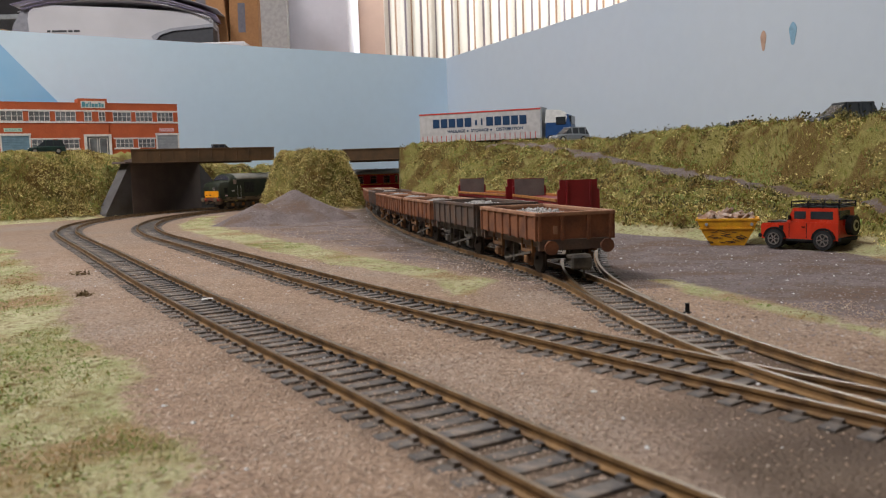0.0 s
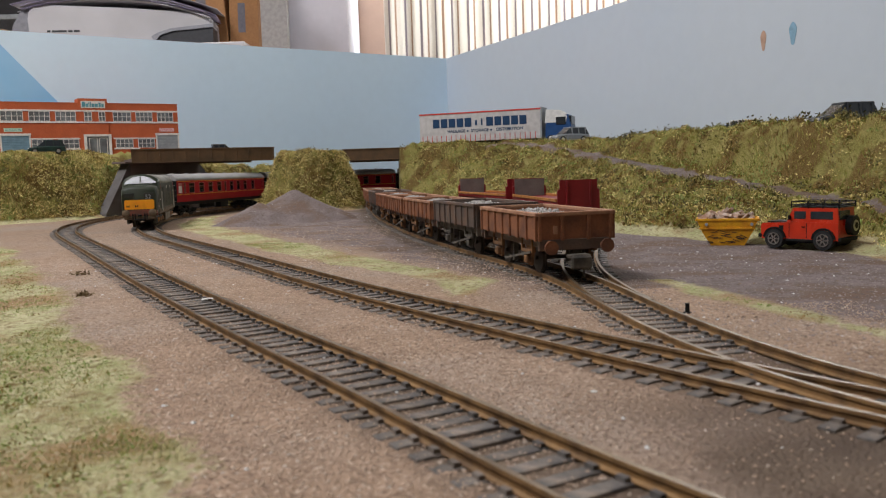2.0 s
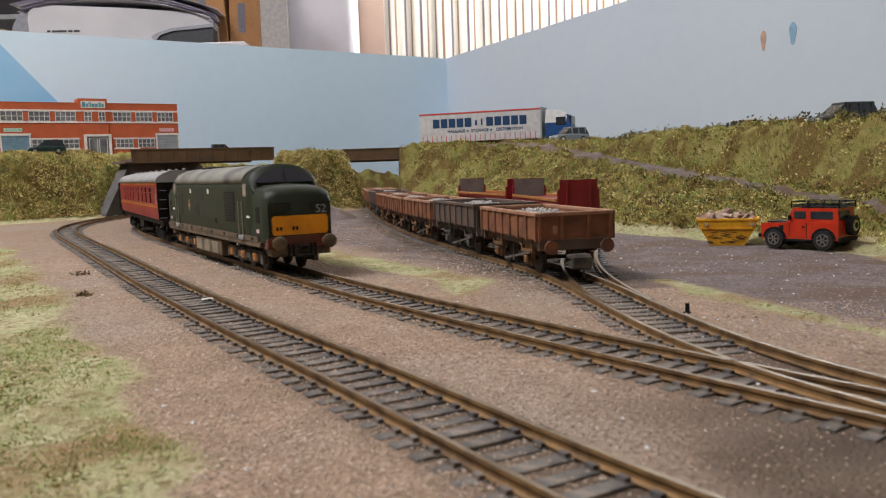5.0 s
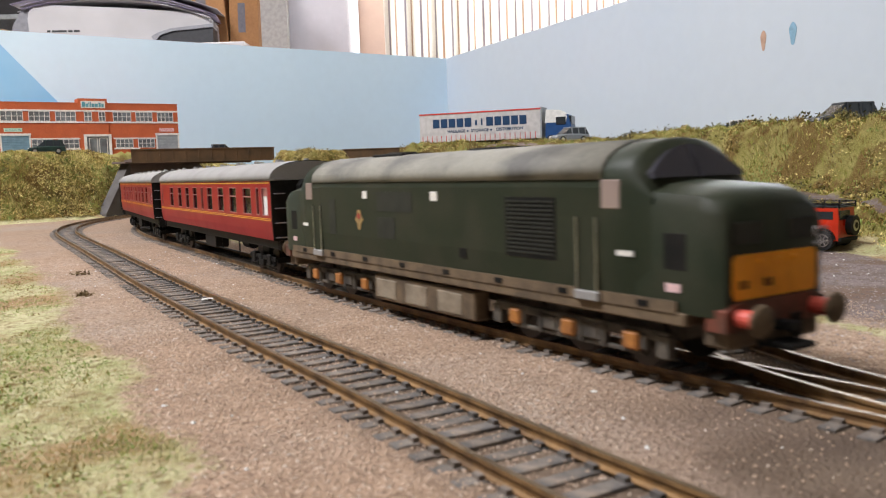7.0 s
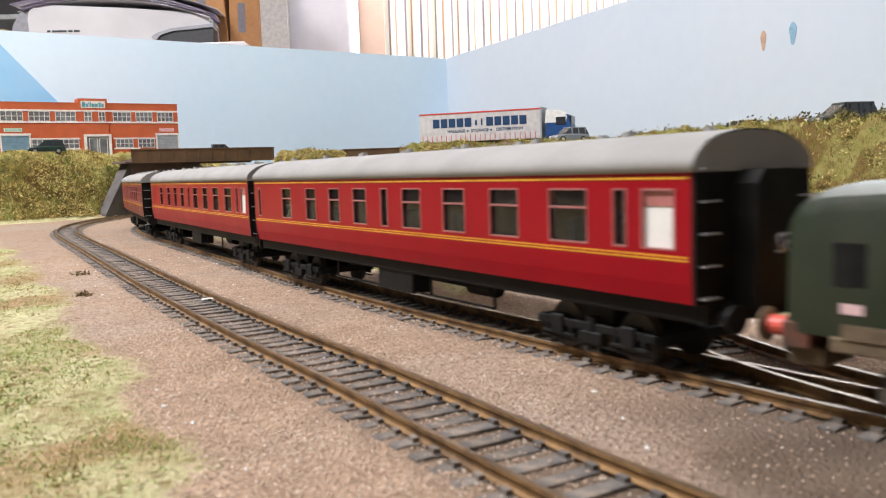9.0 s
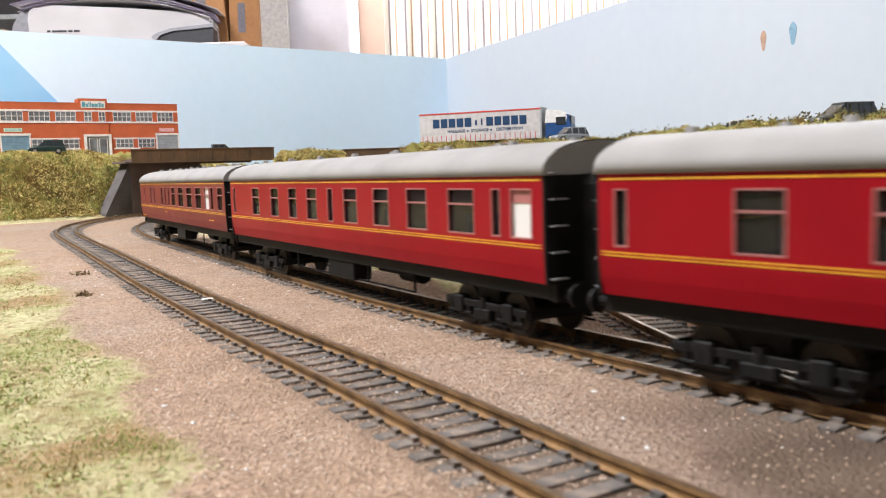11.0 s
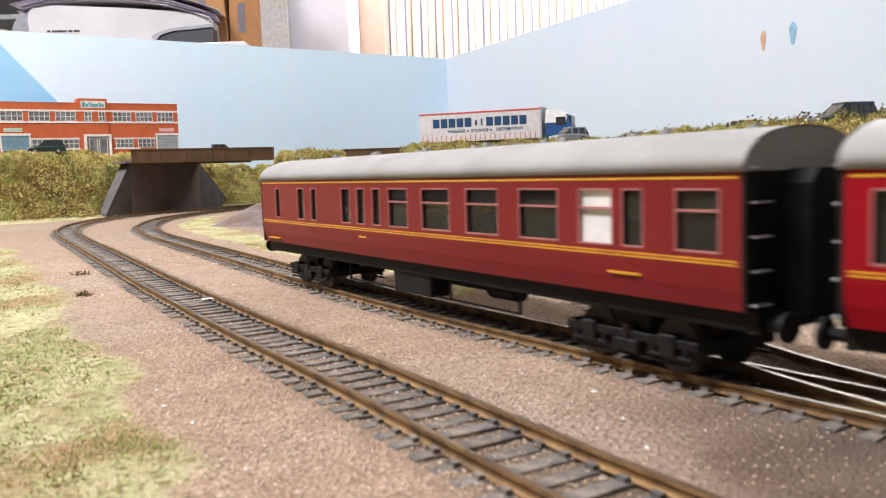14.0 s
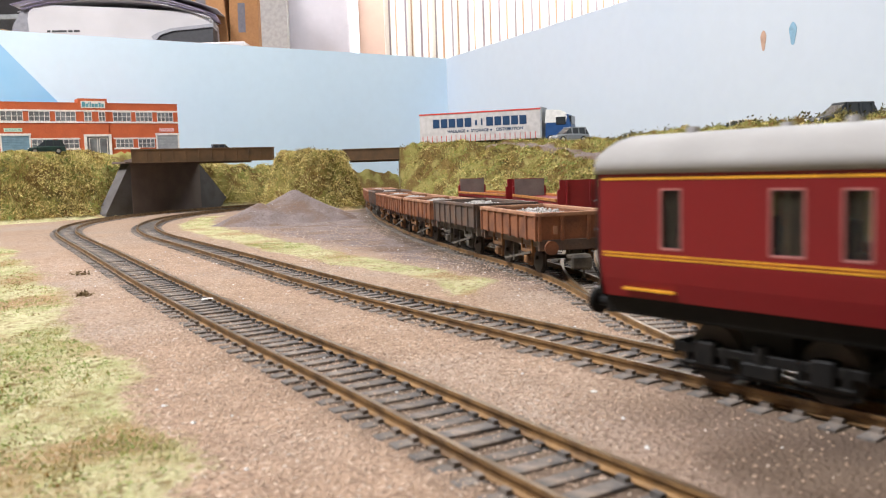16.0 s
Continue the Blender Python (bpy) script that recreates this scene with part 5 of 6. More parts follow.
def rubble_skip():
    z = zg(156, 447) + 0.2
    m = stand(156.5, 452, z, -20) @ Matrix.Scale(0.9, 4)
    root = thing("rubble_skip", m, "scratched yellow builder's skip heaped with broken timber and bricks", "skip")
    bm = bmesh.new()
    rings = []
    for zz, x0, x1, w in ((0, -9.5, 9.5, 9.5), (8, -14.5, 14.0, 10.5), (15.5, -17.5, 17, 11.2)):
        rings.append([(x0, -w, zz), (x1, -w, zz), (x1, w, zz), (x0, w, zz)])
    inner = [[(x0 + 1, -w + 0.8, zz), (x1 - 1, -w + 0.8, zz), (x1 - 1, w - 0.8, zz), (x0 + 1, w - 0.8, zz)] for zz, x0, x1, w in ((15.5, -17.5, 17, 11.2), (9, -14.5, 14, 10.5))]
    loft(bm, rings + inner)
    body = part("body", bm, SKIPYEL, root)
    bm = bmesh.new()
    for y in (-11.5, 10.5):
        box(bm, -18.2, 17.6, y, y + 1, 14.8, 16.2, 0.2)
    for x in (-18.4, 16.8):
        box(bm, x, x + 1, -11.5, 11.5, 14.8, 16.2, 0.2)
    box(bm, -16.4, 15.6, -11.2, -10.6, 9.8, 10.6)
    part("rim", bm, SKIPYEL, body)
    for x in (-12, 13.5):
        bm = bmesh.new()
        cyl(bm, (x, -11.6, 12.8), "y", 0.9, 1.4, 10)
        part("lifting_lug", bm, SHUTGREY, body)
    r = np.random.RandomState(4)
    bm = bmesh.new()
    for _ in range(26):
        x, zz = r.uniform(-11, 10), r.uniform(1.5, 8.6)
        mm = Matrix.Translation((x, -9.62 - zz * 0.115, zz)) @ Matrix.Rotation(r.uniform(-0.5, 0.5), 4, "Y")
        box(bm, -r.uniform(1, 2.8), r.uniform(1, 2.8), -0.1, 0.1, -0.16, 0.16, m=mm)
    part("scratches", bm, SCRATCH, body, "dark scratches in the yellow paint")
    for k in range(46):
        x, y = r.uniform(-14, 13.5), r.uniform(-8.5, 8.5)
        mm = Matrix.Translation((x, y, 13.2 + 5.0 * (1 - abs(x) / 18) * (1 - abs(y) / 14) + r.uniform(0, 2.2))) @ Euler((r.uniform(-1, 1), r.uniform(-.7, .7), r.uniform(0, 6))).to_matrix().to_4x4()
        bm = bmesh.new()
        lx = r.uniform(1.5, 5.5)
        box(bm, -lx, lx, -r.uniform(0.7, 1.6), r.uniform(0.7, 1.6), -r.uniform(0.5, 1.2), r.uniform(0.5, 1.2), m=mm)
        part("rubble", bm, RUBBLE, root)
    return root


rubble_skip()

# ------------------------------------------------------------------ wagons in the sidings


def heap(bm, L, W, z, rise, seed, n=420):
    r = np.random.RandomState(seed)
    box(bm, -L, L, -W, W, z - 5, z)
    for _ in range(n):
        x, y = r.uniform(-L, L), r.uniform(-W, W)
        h = z + rise * max(0, 1 - (x / L) ** 2) * max(0, 1 - (y / W) ** 2) * r.uniform(0.75, 1.1)
        s = r.uniform(0.6, 1.25)
        mm = Matrix.Translation((x, y, h)) @ Euler((r.uniform(0, 6), r.uniform(0, 6), 0)).to_matrix().to_4x4() @ Matrix.Diagonal((s, s * 0.8, s * 0.65, 1))
        vs = [bm.verts.new(mm @ Vector(p)) for p in ((1, 0, 0), (-1, 0, 0), (0, 1, 0), (0, -1, 0), (0, 0, 1), (0, 0, -1))]
        for a, b, c in ((0, 2, 4), (2, 1, 4), (1, 3, 4), (3, 0, 4), (2, 0, 5), (1, 2, 5), (3, 1, 5), (0, 3, 5)):
            bm.faces.new((vs[a], vs[b], vs[c]))


AXLERUST = mat("crusted_rust_axle_guard", (0.20, 0.095, 0.035), 0.8, col2=(0.09, 0.05, 0.028), scale=160, bump=0.4, rnd=0.05)


def open_wagon(material, label, seed, top=24.8):
    L, W = 38.0, 15.8
    root = thing("open_wagon", Matrix(), label, "railway wagon", group="stone wagons in the siding")
    bm = bmesh.new()
    for y0, y1 in ((-W, -W + 1.0), (W - 1.0, W)):
        box(bm, -L, L, y0, y1, 14.6, top)
    for x0, x1 in ((-L, -L + 1.0), (L - 1.0, L)):
        box(bm, x0, x1, -W + 1, W - 1, 14.6, top)
    box(bm, -L + 1, L - 1, -W + 1, W - 1, 14.6, 15.6)
    body = part("body", bm, material, root)
    bm = bmesh.new()
    for s in (-1, 1):
        ya, yb = sorted((s * (W - 1.2), s * (W + 0.8)))
        box(bm, -L - 0.8, L + 0.8, ya, yb, top - 1.1, top + 0.4, 0.25)
        xa, xb = sorted((s * (L - 1.2), s * (L + 0.8)))
        box(bm, xa, xb, -W + 1.2, W - 1.2, top - 1.1, top + 0.4, 0.25)
    part("top_flange", bm, RUSTLIGHT if material is RUST else material, body)
    for s in (-1, 1):
        for x in np.linspace(-L + 0.6, L - 0.6, 8):
            part("rib", boxm(x - 0.7, x + 0.7, *sorted((s * (W - 0.2), s * (W + 0.75))), 14.2, top - 0.9, 0.15), material, body)
        for y in (-14.6, -5.4, 5.4, 14.6):
            part("rib", boxm(*sorted((s * (L - 0.2), s * (L + 0.75))), y - 0.75, y + 0.75, 14.2, top - 0.9, 0.15), material, body)
    bm = bmesh.new()
    heap(bm, L - 3, W - 2.5, top - 4.0, 3.8, seed)
    part("stone_load", bm, LOADSTONE, root, "pale grey crushed stone load")
    bm = bmesh.new()
    for y in (-12.5, 12.5):
        box(bm, -L + 0.5, L - 0.5, y - 0.9, y + 0.9, 11.4, 14.7, 0.2)
    for x in (-L + 0.6, L - 0.6):
        box(bm, x - 0.9, x + 0.9, -15, 15, 10.4, 14.7, 0.2)
    frame_part = part("underframe", bm, WAGONDARK if material is RUST else BOGIE, root)
    for x in (-20, 20):
        wheelset(root, x, 6.0)
        for s in (-1, 1):
            bm = bmesh.new()
            prism(bm, [(x - 5.5, 14.4), (x + 5.5, 14.4), (x + 1.8, 3.2), (x - 1.8, 3.2)], "y", *sorted((s * 11.6, s * 12.6)))
            box(bm, x - 1.7, x + 1.7, *sorted((s * 12.2, s * 14.6)), 4.2, 7.6, 0.4)
            box(bm, x - 6.5, x + 6.5, *sorted((s * 12.6, s * 13.8)), 8.4, 9.8, 0.2)
            for q in (-6.2, 6.2):
                box(bm, x + q - 0.7, x + q + 0.7, *sorted((s * 12.4, s * 14.0)), 8.6, 14.6, 0.2)
            part("axle_guard", bm, AXLERUST if material is RUST else BOGIE, root)
    bm = bmesh.new()
    for s in (-1, 1):
        mm = Matrix.Translation((9, s * 14.2, 6.4)) @ Matrix.Rotation(radians(-8 * s * 0 - 9), 4, "Y")
        box(bm, -17, 17, -0.3, 0.3, -0.45, 0.45, m=mm)
        for x in (-9, 9):
            box(bm, x - 1.2, x + 1.2, s * 9 - 1, s * 9 + 1, 2.4, 10)
    part("brake_lever", bm, BOGIE, root)
    for e in (-1, 1):
        for y in (-11.4, 11.4):
            bm = bmesh.new()
            cyl(bm, (e * (L + 1.8), y, 11.9), "x", 1.4, 5, 10)
            cyl(bm, (e * (L + 4.2), y, 11.9), "x", 2.7, 0.9, 18)
            part("buffer", bm, material, frame_part)
        bm = bmesh.new()
        box(bm, *sorted((e * (L + 0.4), e * (L + 6.5))), -3.6, 3.6, 4.4, 6.4, 0.5)
        box(bm, *sorted((e * (L + 0.4), e * (L + 5.5))), -4.2, 4.2, 7.2, 9.0, 0.5)
        box(bm, *sorted((e * (L + 5.0), e * (L + 6.6))), -4.2, 4.2, 3.4, 8.4, 0.6)
        cyl(bm, (e * (L + 5.4), 1.0, 2.8), "z", 0.5, 5.0, 6)
        part("coupling", bm, BOGIE, frame_part)
    bm = boxm(L + 0.5, L + 1.0, -9.2, -7.6, 16.8, 20.0)
    part("label_clip", bm, RUSTLIGHT, body)
    return root


def s_at_y(line, y):
    c, s = line
    return float(np.interp(y, c[:, 1], s))


rust_wagon = open_wagon(RUST, "rust-brown four-wheel open wagon loaded with pale stone", 3)
dark_wagon = open_wagon(WAGONDARK, "dark grey-brown open wagon loaded with pale stone", 5, 25.6)
s0 = s_at_y(TS, 315) + 41.5
for k, w in enumerate((rust_wagon, dark_wagon, rust_wagon, rust_wagon, rust_wagon, dark_wagon, rust_wagon, rust_wagon)):
    pose_k = ride(TS, s0 + k * 85, 20)
    if k < 2:
        w.matrix_world = pose_k
    else:
        copy_thing(w, pose_k)


def bulkhead_wagon():
    L, W = 78.0, 15.6
    root = thing("bulkhead_flat_wagon", Matrix(), "crimson bogie flat wagon with tall end bulkheads and ochre side rails", "railway wagon", group="bulkhead wagons on the back siding")
    part("deck", boxm(-L, L, -W, W, 14.6, 17.2, 0.3), REDWAGON, root)
    for y in (-W, W):
        bm = boxm(-L + 2, L - 2, y - 0.8, y + 0.8, 17.2, 19.4, 0.2)
        part("side_rail", bm, ORANGE, root, "ochre side rail")
    for e in (-1, 1):
        bm = bmesh.new()
        prism(bm, [(-W, 9), (W, 9), (W, 25.5), (W - 1.8, 26.5), (W - 1.8, 33), (-W + 1.8, 33), (-W + 1.8, 26.5), (-W, 25.5)], "x", e * (L - 1), e * (L + 1.0))
        b = part("bulkhead", bm, REDWAGON, root)
        bm = boxm(*sorted((e * (L - 1.6), e * (L - 0.9))), -W + 2, W - 2, 17.3, 32.6)
        part("timber_lining", bm, BOARDGREY, b, "weathered grey timber lining")
        for y in (-4, 4):
            part("post", boxm(*sorted((e * (L + 0.9), e * (L + 2.0))), y * 2.2 - 0.7, y * 2.2 + 0.7, 10, 32, 0.2), REDWAGON, b)
        bm = bmesh.new()
        for y in (-11.2, 11.2):
            cyl(bm, (e * (L + 3), y, 9), "x", 1.4, 5, 10)
            cyl(bm, (e * (L + 5.4), y, 9), "x", 3.0, 0.8, 16)
        part("buffers", bm, BLACK, b)
        bog = coach_bogie(root, e * 52)
    part("solebar", boxm(-L + 1, L - 1, -13.5, 13.5, 10.8, 14.6), REDWAGON, root)
    return root


bulk = bulkhead_wagon()
bulk.matrix_world = ride(TB, s_at_y(TB, 598) + 79, 52)
copy_thing(bulk, ride(TB, s_at_y(TB, 598) + 79 + 170, 52))

# ------------------------------------------------------------------ room behind the boards
R0, R1, Q0, Q1, F0, F1 = -1800, 1800, -1400, 2560, -860, 1420
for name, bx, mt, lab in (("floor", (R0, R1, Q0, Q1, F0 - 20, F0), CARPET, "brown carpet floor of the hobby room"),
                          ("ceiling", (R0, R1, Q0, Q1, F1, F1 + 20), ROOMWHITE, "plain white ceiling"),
                          ("wall_west", (R0 - 20, R0, Q0, Q1, F0, F1), ROOMDULL, "plain dull beige room wall, unseen"),
                          ("wall_south", (R0, R1, Q0 - 20, Q0, F0, F1), ROOMDULL, "plain dull beige room wall, unseen"),
                          ("wall_room_east", (R1, R1 + 20, Q0, Q1, F0, F1), ROOMDULL, "plain dull beige room wall, unseen")):
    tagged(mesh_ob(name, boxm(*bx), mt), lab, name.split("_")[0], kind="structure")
bm = bmesh.new()
box(bm, R0, -150, Q1, Q1 + 20, F0, F1)
box(bm, 1500, R1, Q1, Q1 + 20, F0, F1)
box(bm, -150, 1500, Q1, Q1 + 20, F0, 150)
box(bm, -150, 1500, Q1, Q1 + 20, 1300, F1)
tagged(mesh_ob("wall_room_north", bm, PEACH), "peach painted wall round the curtained window", "wall", kind="structure")
bm = boxm(-392, -232, 2250, Q1 - 3, F0, F1 - 3, 3)
tagged(mesh_ob("wall_pilaster", bm, WALLPAINT), "lilac-white wall pilaster beside the window", "wall", kind="structure")

# curtain hung in soft folds
xs = np.arange(-148, 1300, 3.0)
vs, fs, run = [], [], []
acc = 0.0
for i, x in enumerate(xs):
    y = 2440 + 9 * math.sin(x * 0.075 + 1.6 * math.sin(x * 0.011)) + 4 * math.sin(x * 0.19 + 1)
    if i:
        acc += math.hypot(3.0, y - py)
    py = y
    for z in (60, 400, 800, 1290):
        vs.append((x, y + (z - 60) * 0.004, z))
        run.append(acc / 56)
    if i:
        b = i * 4
        fs += [(b - 4 + k, b + k, b + k + 1, b - 3 + k) for k in range(3)]
curtain = pydata_ob("curtain", vs, fs, CURTAIN)
curtain.data.attributes.new("run", "FLOAT", "POINT").data.foreach_set("value", np.array(run, np.float32))
for p in curtain.data.polygons:
    p.use_smooth = True
tagged(curtain, "white cloth curtain with narrow grey and tan stripes, backlit", "curtain")
tagged(mesh_ob("curtain_rail", boxm(-160, 1320, 2425, 2560, 1284, 1300, 2), WOOD), "plain wooden curtain rail on the wall", "rail", kind="structure")
sol = curtain.modifiers.new("cloth", "SOLIDIFY")
sol.thickness = 0.0008

# desk with printer, papers, boxes, shelving
tagged(mesh_ob("desk", boxm(-1500, -405, 1780, 2300, 310, 328, 2), PRINTER), "plain white desk top behind the backscene", "desk")


def printer():
    root = thing("office_printer", stand(-712, 1930, 328, 6), "off-white office printer with dark paper slot and papers on top", "printer")
    bm = bmesh.new()
    prism(bm, [(-165, 0), (215, 0), (215, 62), (190, 72), (40, 84), (-120, 92), (-160, 88), (-168, 70)], "y", -120, 150)
    bmesh.ops.bevel(bm, geom=list(bm.edges), offset=5, segments=2, affect="EDGES")
    body = part("body", bm, PRINTER, root)
    bm = bmesh.new()
    prism(bm, [(-215, 0), (-168, 0), (-168, 86), (-180, 84), (-200, 52)], "y", -110, 150)
    part("side_panel", bm, PRINTER_GREY, body)
    bm = bmesh.new()
    prism(bm, [(90, 0), (217, 0), (217, 42), (130, 34), (102, 22)], "y", -123, -60)
    part("paper_slot", bm, PRINTER_DARK, body)
    bm = bmesh.new()
    prism(bm, [(88, 22), (104, 30), (130, 38), (219, 47), (219, 40), (130, 32), (106, 24), (94, 10)], "y", -128, -60)
    part("slot_trim", bm, PRINTER_GREY, body)
    bm = bmesh.new()
    x = -128.0
    for w in (7, 30, 9, 12):
        box(bm, x, x + w, -121, -119.6, 34, 38)
        x += w + 3
    for k in range(5):
        box(bm, -128 + k * 15, -118 + k * 15, -121, -119.6, 24, 26)
    part("lettering_bars", bm, PRINTER_DARK, body)
    return root


printer()
r = np.random.RandomState(11)
for k in range(7):
    bm = bmesh.new()
    n = 14
    rings = []
    for i in range(n + 1):
        x = -190 + 400 * i / n
        sag = 455 - 348 + k * 3.0 - 34 * abs((x + 20) / 210) ** 2.2 - 6
        rings.append([(x, -118 + r.uniform(-3, 3), sag), (x, 100, sag + 4), (x, 100, sag + 5.2), (x, -118, sag + 1.2)])
    loft(bm, rings)
    ob = mesh_ob("paper_sheet", bm, LILAC if k % 2 else PRINTER)
    ob.matrix_world = stand(-712 + r.uniform(-25, 25), 1930, 328, 6 + r.uniform(-4, 4))
    tagged(ob, "large lilac and white paper sheet sagging over the printer", "paper", group="papers on the printer")


def carton(x, y, z, w, d, h, deg, tilt):
    root = thing("cardboard_box", stand(x, y, z, deg) @ pose(0, 0, 0, 0, tilt, 0), "brown cardboard box with faded grey print, standing on desk", "box", group="cardboard boxes")
    b = part("carton", boxm(-w / 2, w / 2, -d / 2, d / 2, 0, h, 1.5), CARD, root)
    part("tape_seam", boxm(-w / 2 - 0.5, w / 2 + 0.5, -4, 4, h, h + 0.6), CARD, b)
    bm = bmesh.new()
    cyl(bm, (-w * 0.1, -d / 2 - 0.2, h * 0.62), "y", w * 0.16, 1.0, 12)
    box(bm, -w * 0.2, w * 0.05, -d / 2 - 0.6, -d / 2 + 0.2, h * 0.2, h * 0.5)
    part("print_mark", bm, CARDINK, b)


carton(-522, 2010, 328.5, 92, 160, 240, 2, -4)
carton(-440, 2010, 328.5, 66, 150, 220, 0, 1)


def shelving():
    root = thing("shelf_unit", Matrix(), "dark metal shelf unit with clutter behind the printer", "shelf unit")
    part("back_panel", boxm(-1500, -400, 2304, 2312, 328, 900), SHELFDARK, root)
    for z in (455, 640):
        part("shelf", boxm(-1500, -400, 2120, 2300, z, z + 12, 1), SHUTGREY, root)
    for x in (-1495, -398):
        part("upright", boxm(x - 8, x + 8, 2110, 2300, 328, 900, 1), PRINTER_GREY, root)
    return root


shelving()
tagged(mesh_ob("wall_panel", boxm(-392, -334, 1895, 1925, F0, 900, 1), WINDGREY), "grey-white side panel between boxes and pilaster", "panel", kind="structure")
part_tray = mesh_ob("paper_tray", boxm(-1190, -960, 1880, 2080, 366, 388, 2), WOOD)
tagged(part_tray, "long wooden tray with tangled dark cable on it", "tray")
tagged(mesh_ob("tray_stand", boxm(-1180, -970, 1890, 2070, 328, 366, 1), SHELFDARK), "dark drawer box on the desk", "box")


# ------------------------------------------------------------------ fibres, chips and foliage


def scatter(n, x0, x1, y0, y1, seed):
    r = np.random.RandomState(seed)
    return r, r.uniform(x0, x1, n), r.uniform(y0, y1, n)


def fibres(name, regions, material, label, hmin, hmax, width, need=0.5, bank=True, patch=-9.0):
    V, F = [], []
    for seed, (n, x0, x1, y0, y1) in enumerate(regions):
        r, x, y = scatter(n, x0, x1, y0, y1, 50 + seed + len(name))
        z, g, _ = ground_near(x, y)
        keep = (g + lump(x, y, 14, 21) * 0.3 > need) & ((z > 1.0) == bank) & (lump(x, y, 24, 23) + 0.6 * lump(x, y, 9, 24) > patch)
        x, y, z = x[keep], y[keep], z[keep]
        k = len(x)
        h = r.uniform(hmin, hmax, k) * (1 + 0.35 * lump(x, y, 18, 22))
        an, le = r.uniform(0, 6.283, k), r.uniform(0.1, 1.1, k)
        tx, ty = x + np.cos(an) * h * le, y + np.sin(an) * h * le
        wa = r.uniform(0, 3.14, k)
        dx, dy = np.cos(wa) * width, np.sin(wa) * width
        tri = np.stack([np.stack([x - dx, y - dy, z - 0.4], -1), np.stack([x + dx, y + dy, z - 0.4], -1), np.stack([tx, ty, z + h], -1)], 1)
        o = sum(len(a) for a in V)
        V.append(tri.reshape(-1, 3))
        F += (np.arange(k * 3).reshape(-1, 3) + o).tolist()
    ob = pydata_ob(name, np.vstack(V), F, material)
    return tagged(ob, label, "grass", kind="stuff")


BANKS = [(40000, -560, -400, 900, 1140), (10000, -420, -200, 1280, 1450), (40000, -270, -100, 1015, 1200), (80000, -60, 350, 380, 1120)]
fibres("grass_fibres", BANKS, BLADE, "olive and brown static grass on the banks", 1.2, 4.2, 0.3, 0.5)
fibres("grass_fibres", [(40000, -560, -400, 880, 1140), (10000, -420, -200, 1280, 1450), (40000, -270, -100, 1015, 1180), (70000, -60, 340, 380, 1120)], BLADE_PALE,
       "pale straw static grass on the banks", 1.6, 5.2, 0.28, 0.5, True, -0.05)
fibres("grass_scatter", [(30000, -560, -400, 880, 1140), (12000, -420, -200, 1280, 1450), (60000, -60, 340, 380, 1120)], BLADE_GREEN, "bright green flock patches on the banks", 1.0, 3.6, 0.32, 0.5, True, 0.32)

def flock(name, regions, material, label, size, patch, seed, bits=6, bank=True, grow=1.0):
    """Crumbs of coloured scatter glued to the grass in patches."""
    V = []
    for i, (k, x0, x1, y0, y1) in enumerate(regions):
        r, x, y = scatter(k, x0, x1, y0, y1, seed + i)
        z, g, _ = ground_near(x, y)
        keep = (g > 0.7) & ((z > 1.0) == bank) & (lump(x, y, 26, seed) + 0.7 * lump(x, y, 10, seed + 1) > patch)
        c = np.repeat(np.stack([x, y, z + 0.5 * size], -1)[keep], bits, 0)
        n = len(c)
        c = c + r.normal(0, 1, (n, 3)) * np.array((1.3, 1.3, 0.8 * grow)) * size
        d1, d2 = r.normal(0, 1, (n, 3)), r.normal(0, 1, (n, 3))
        d1 *= (r.uniform(0.5, 1.1, n) * size / np.linalg.norm(d1, axis=1))[:, None]
        d2 *= (r.uniform(0.3, 0.8, n) * size / np.linalg.norm(d2, axis=1))[:, None]
        V.append(np.stack([c - d1, c + d2, c + d1, c - d2], 1).reshape(-1, 3))
    V = np.vstack(V)
    return tagged(pydata_ob(name, V, np.arange(len(V)).reshape(-1, 4).tolist(), material), label, "scatter", kind="stuff")


FLOCK_STRAW = mat("straw_flock", (0.70, 0.60, 0.26), 0.95, col2=(0.56, 0.43, 0.16), scale=50, fine=500, grain=1.2, spec=0.05)
FLOCK_OLIVE = mat("olive_flock", (0.27, 0.26, 0.07), 0.95, col2=(0.21, 0.165, 0.05), scale=50, fine=500, grain=1.2, spec=0.05)
FLOCK_DARK = mat("dark_flock", (0.085, 0.075, 0.025), 0.95, col2=(0.06, 0.045, 0.018), scale=50, fine=500, grain=1.0, spec=0.05)
FLOCK_BROWN = mat("russet_flock", (0.30, 0.18, 0.065), 0.95, col2=(0.17, 0.095, 0.035), scale=50, fine=500, grain=1.2, spec=0.05)
SLOPES = [(7000, -580, -400, 880, 1140), (2500, -420, -200, 1280, 1450), (6500, -270, -100, 1010, 1190), (15000, -60, 350, 370, 1120)]
flock("straw_scatter", SLOPES, FLOCK_STRAW, "straw-yellow crumbly flock on the banks", 1.25, -0.1, 901)
flock("olive_scatter", SLOPES, FLOCK_OLIVE, "olive crumbly flock on the banks", 1.2, 0.15, 921)
flock("straw_scatter", SLOPES[:3], FLOCK_STRAW, "thick straw-yellow flock on mound and factory bank", 1.4, -0.6, 905, 8)
flock("leaf_litter", SLOPES, FLOCK_DARK, "dark green-brown flock in the hollows", 1.1, 0.45, 931)
flock("russet_scatter", SLOPES, FLOCK_BROWN, "russet-brown crumbly flock on the banks", 1.2, 0.2, 941)
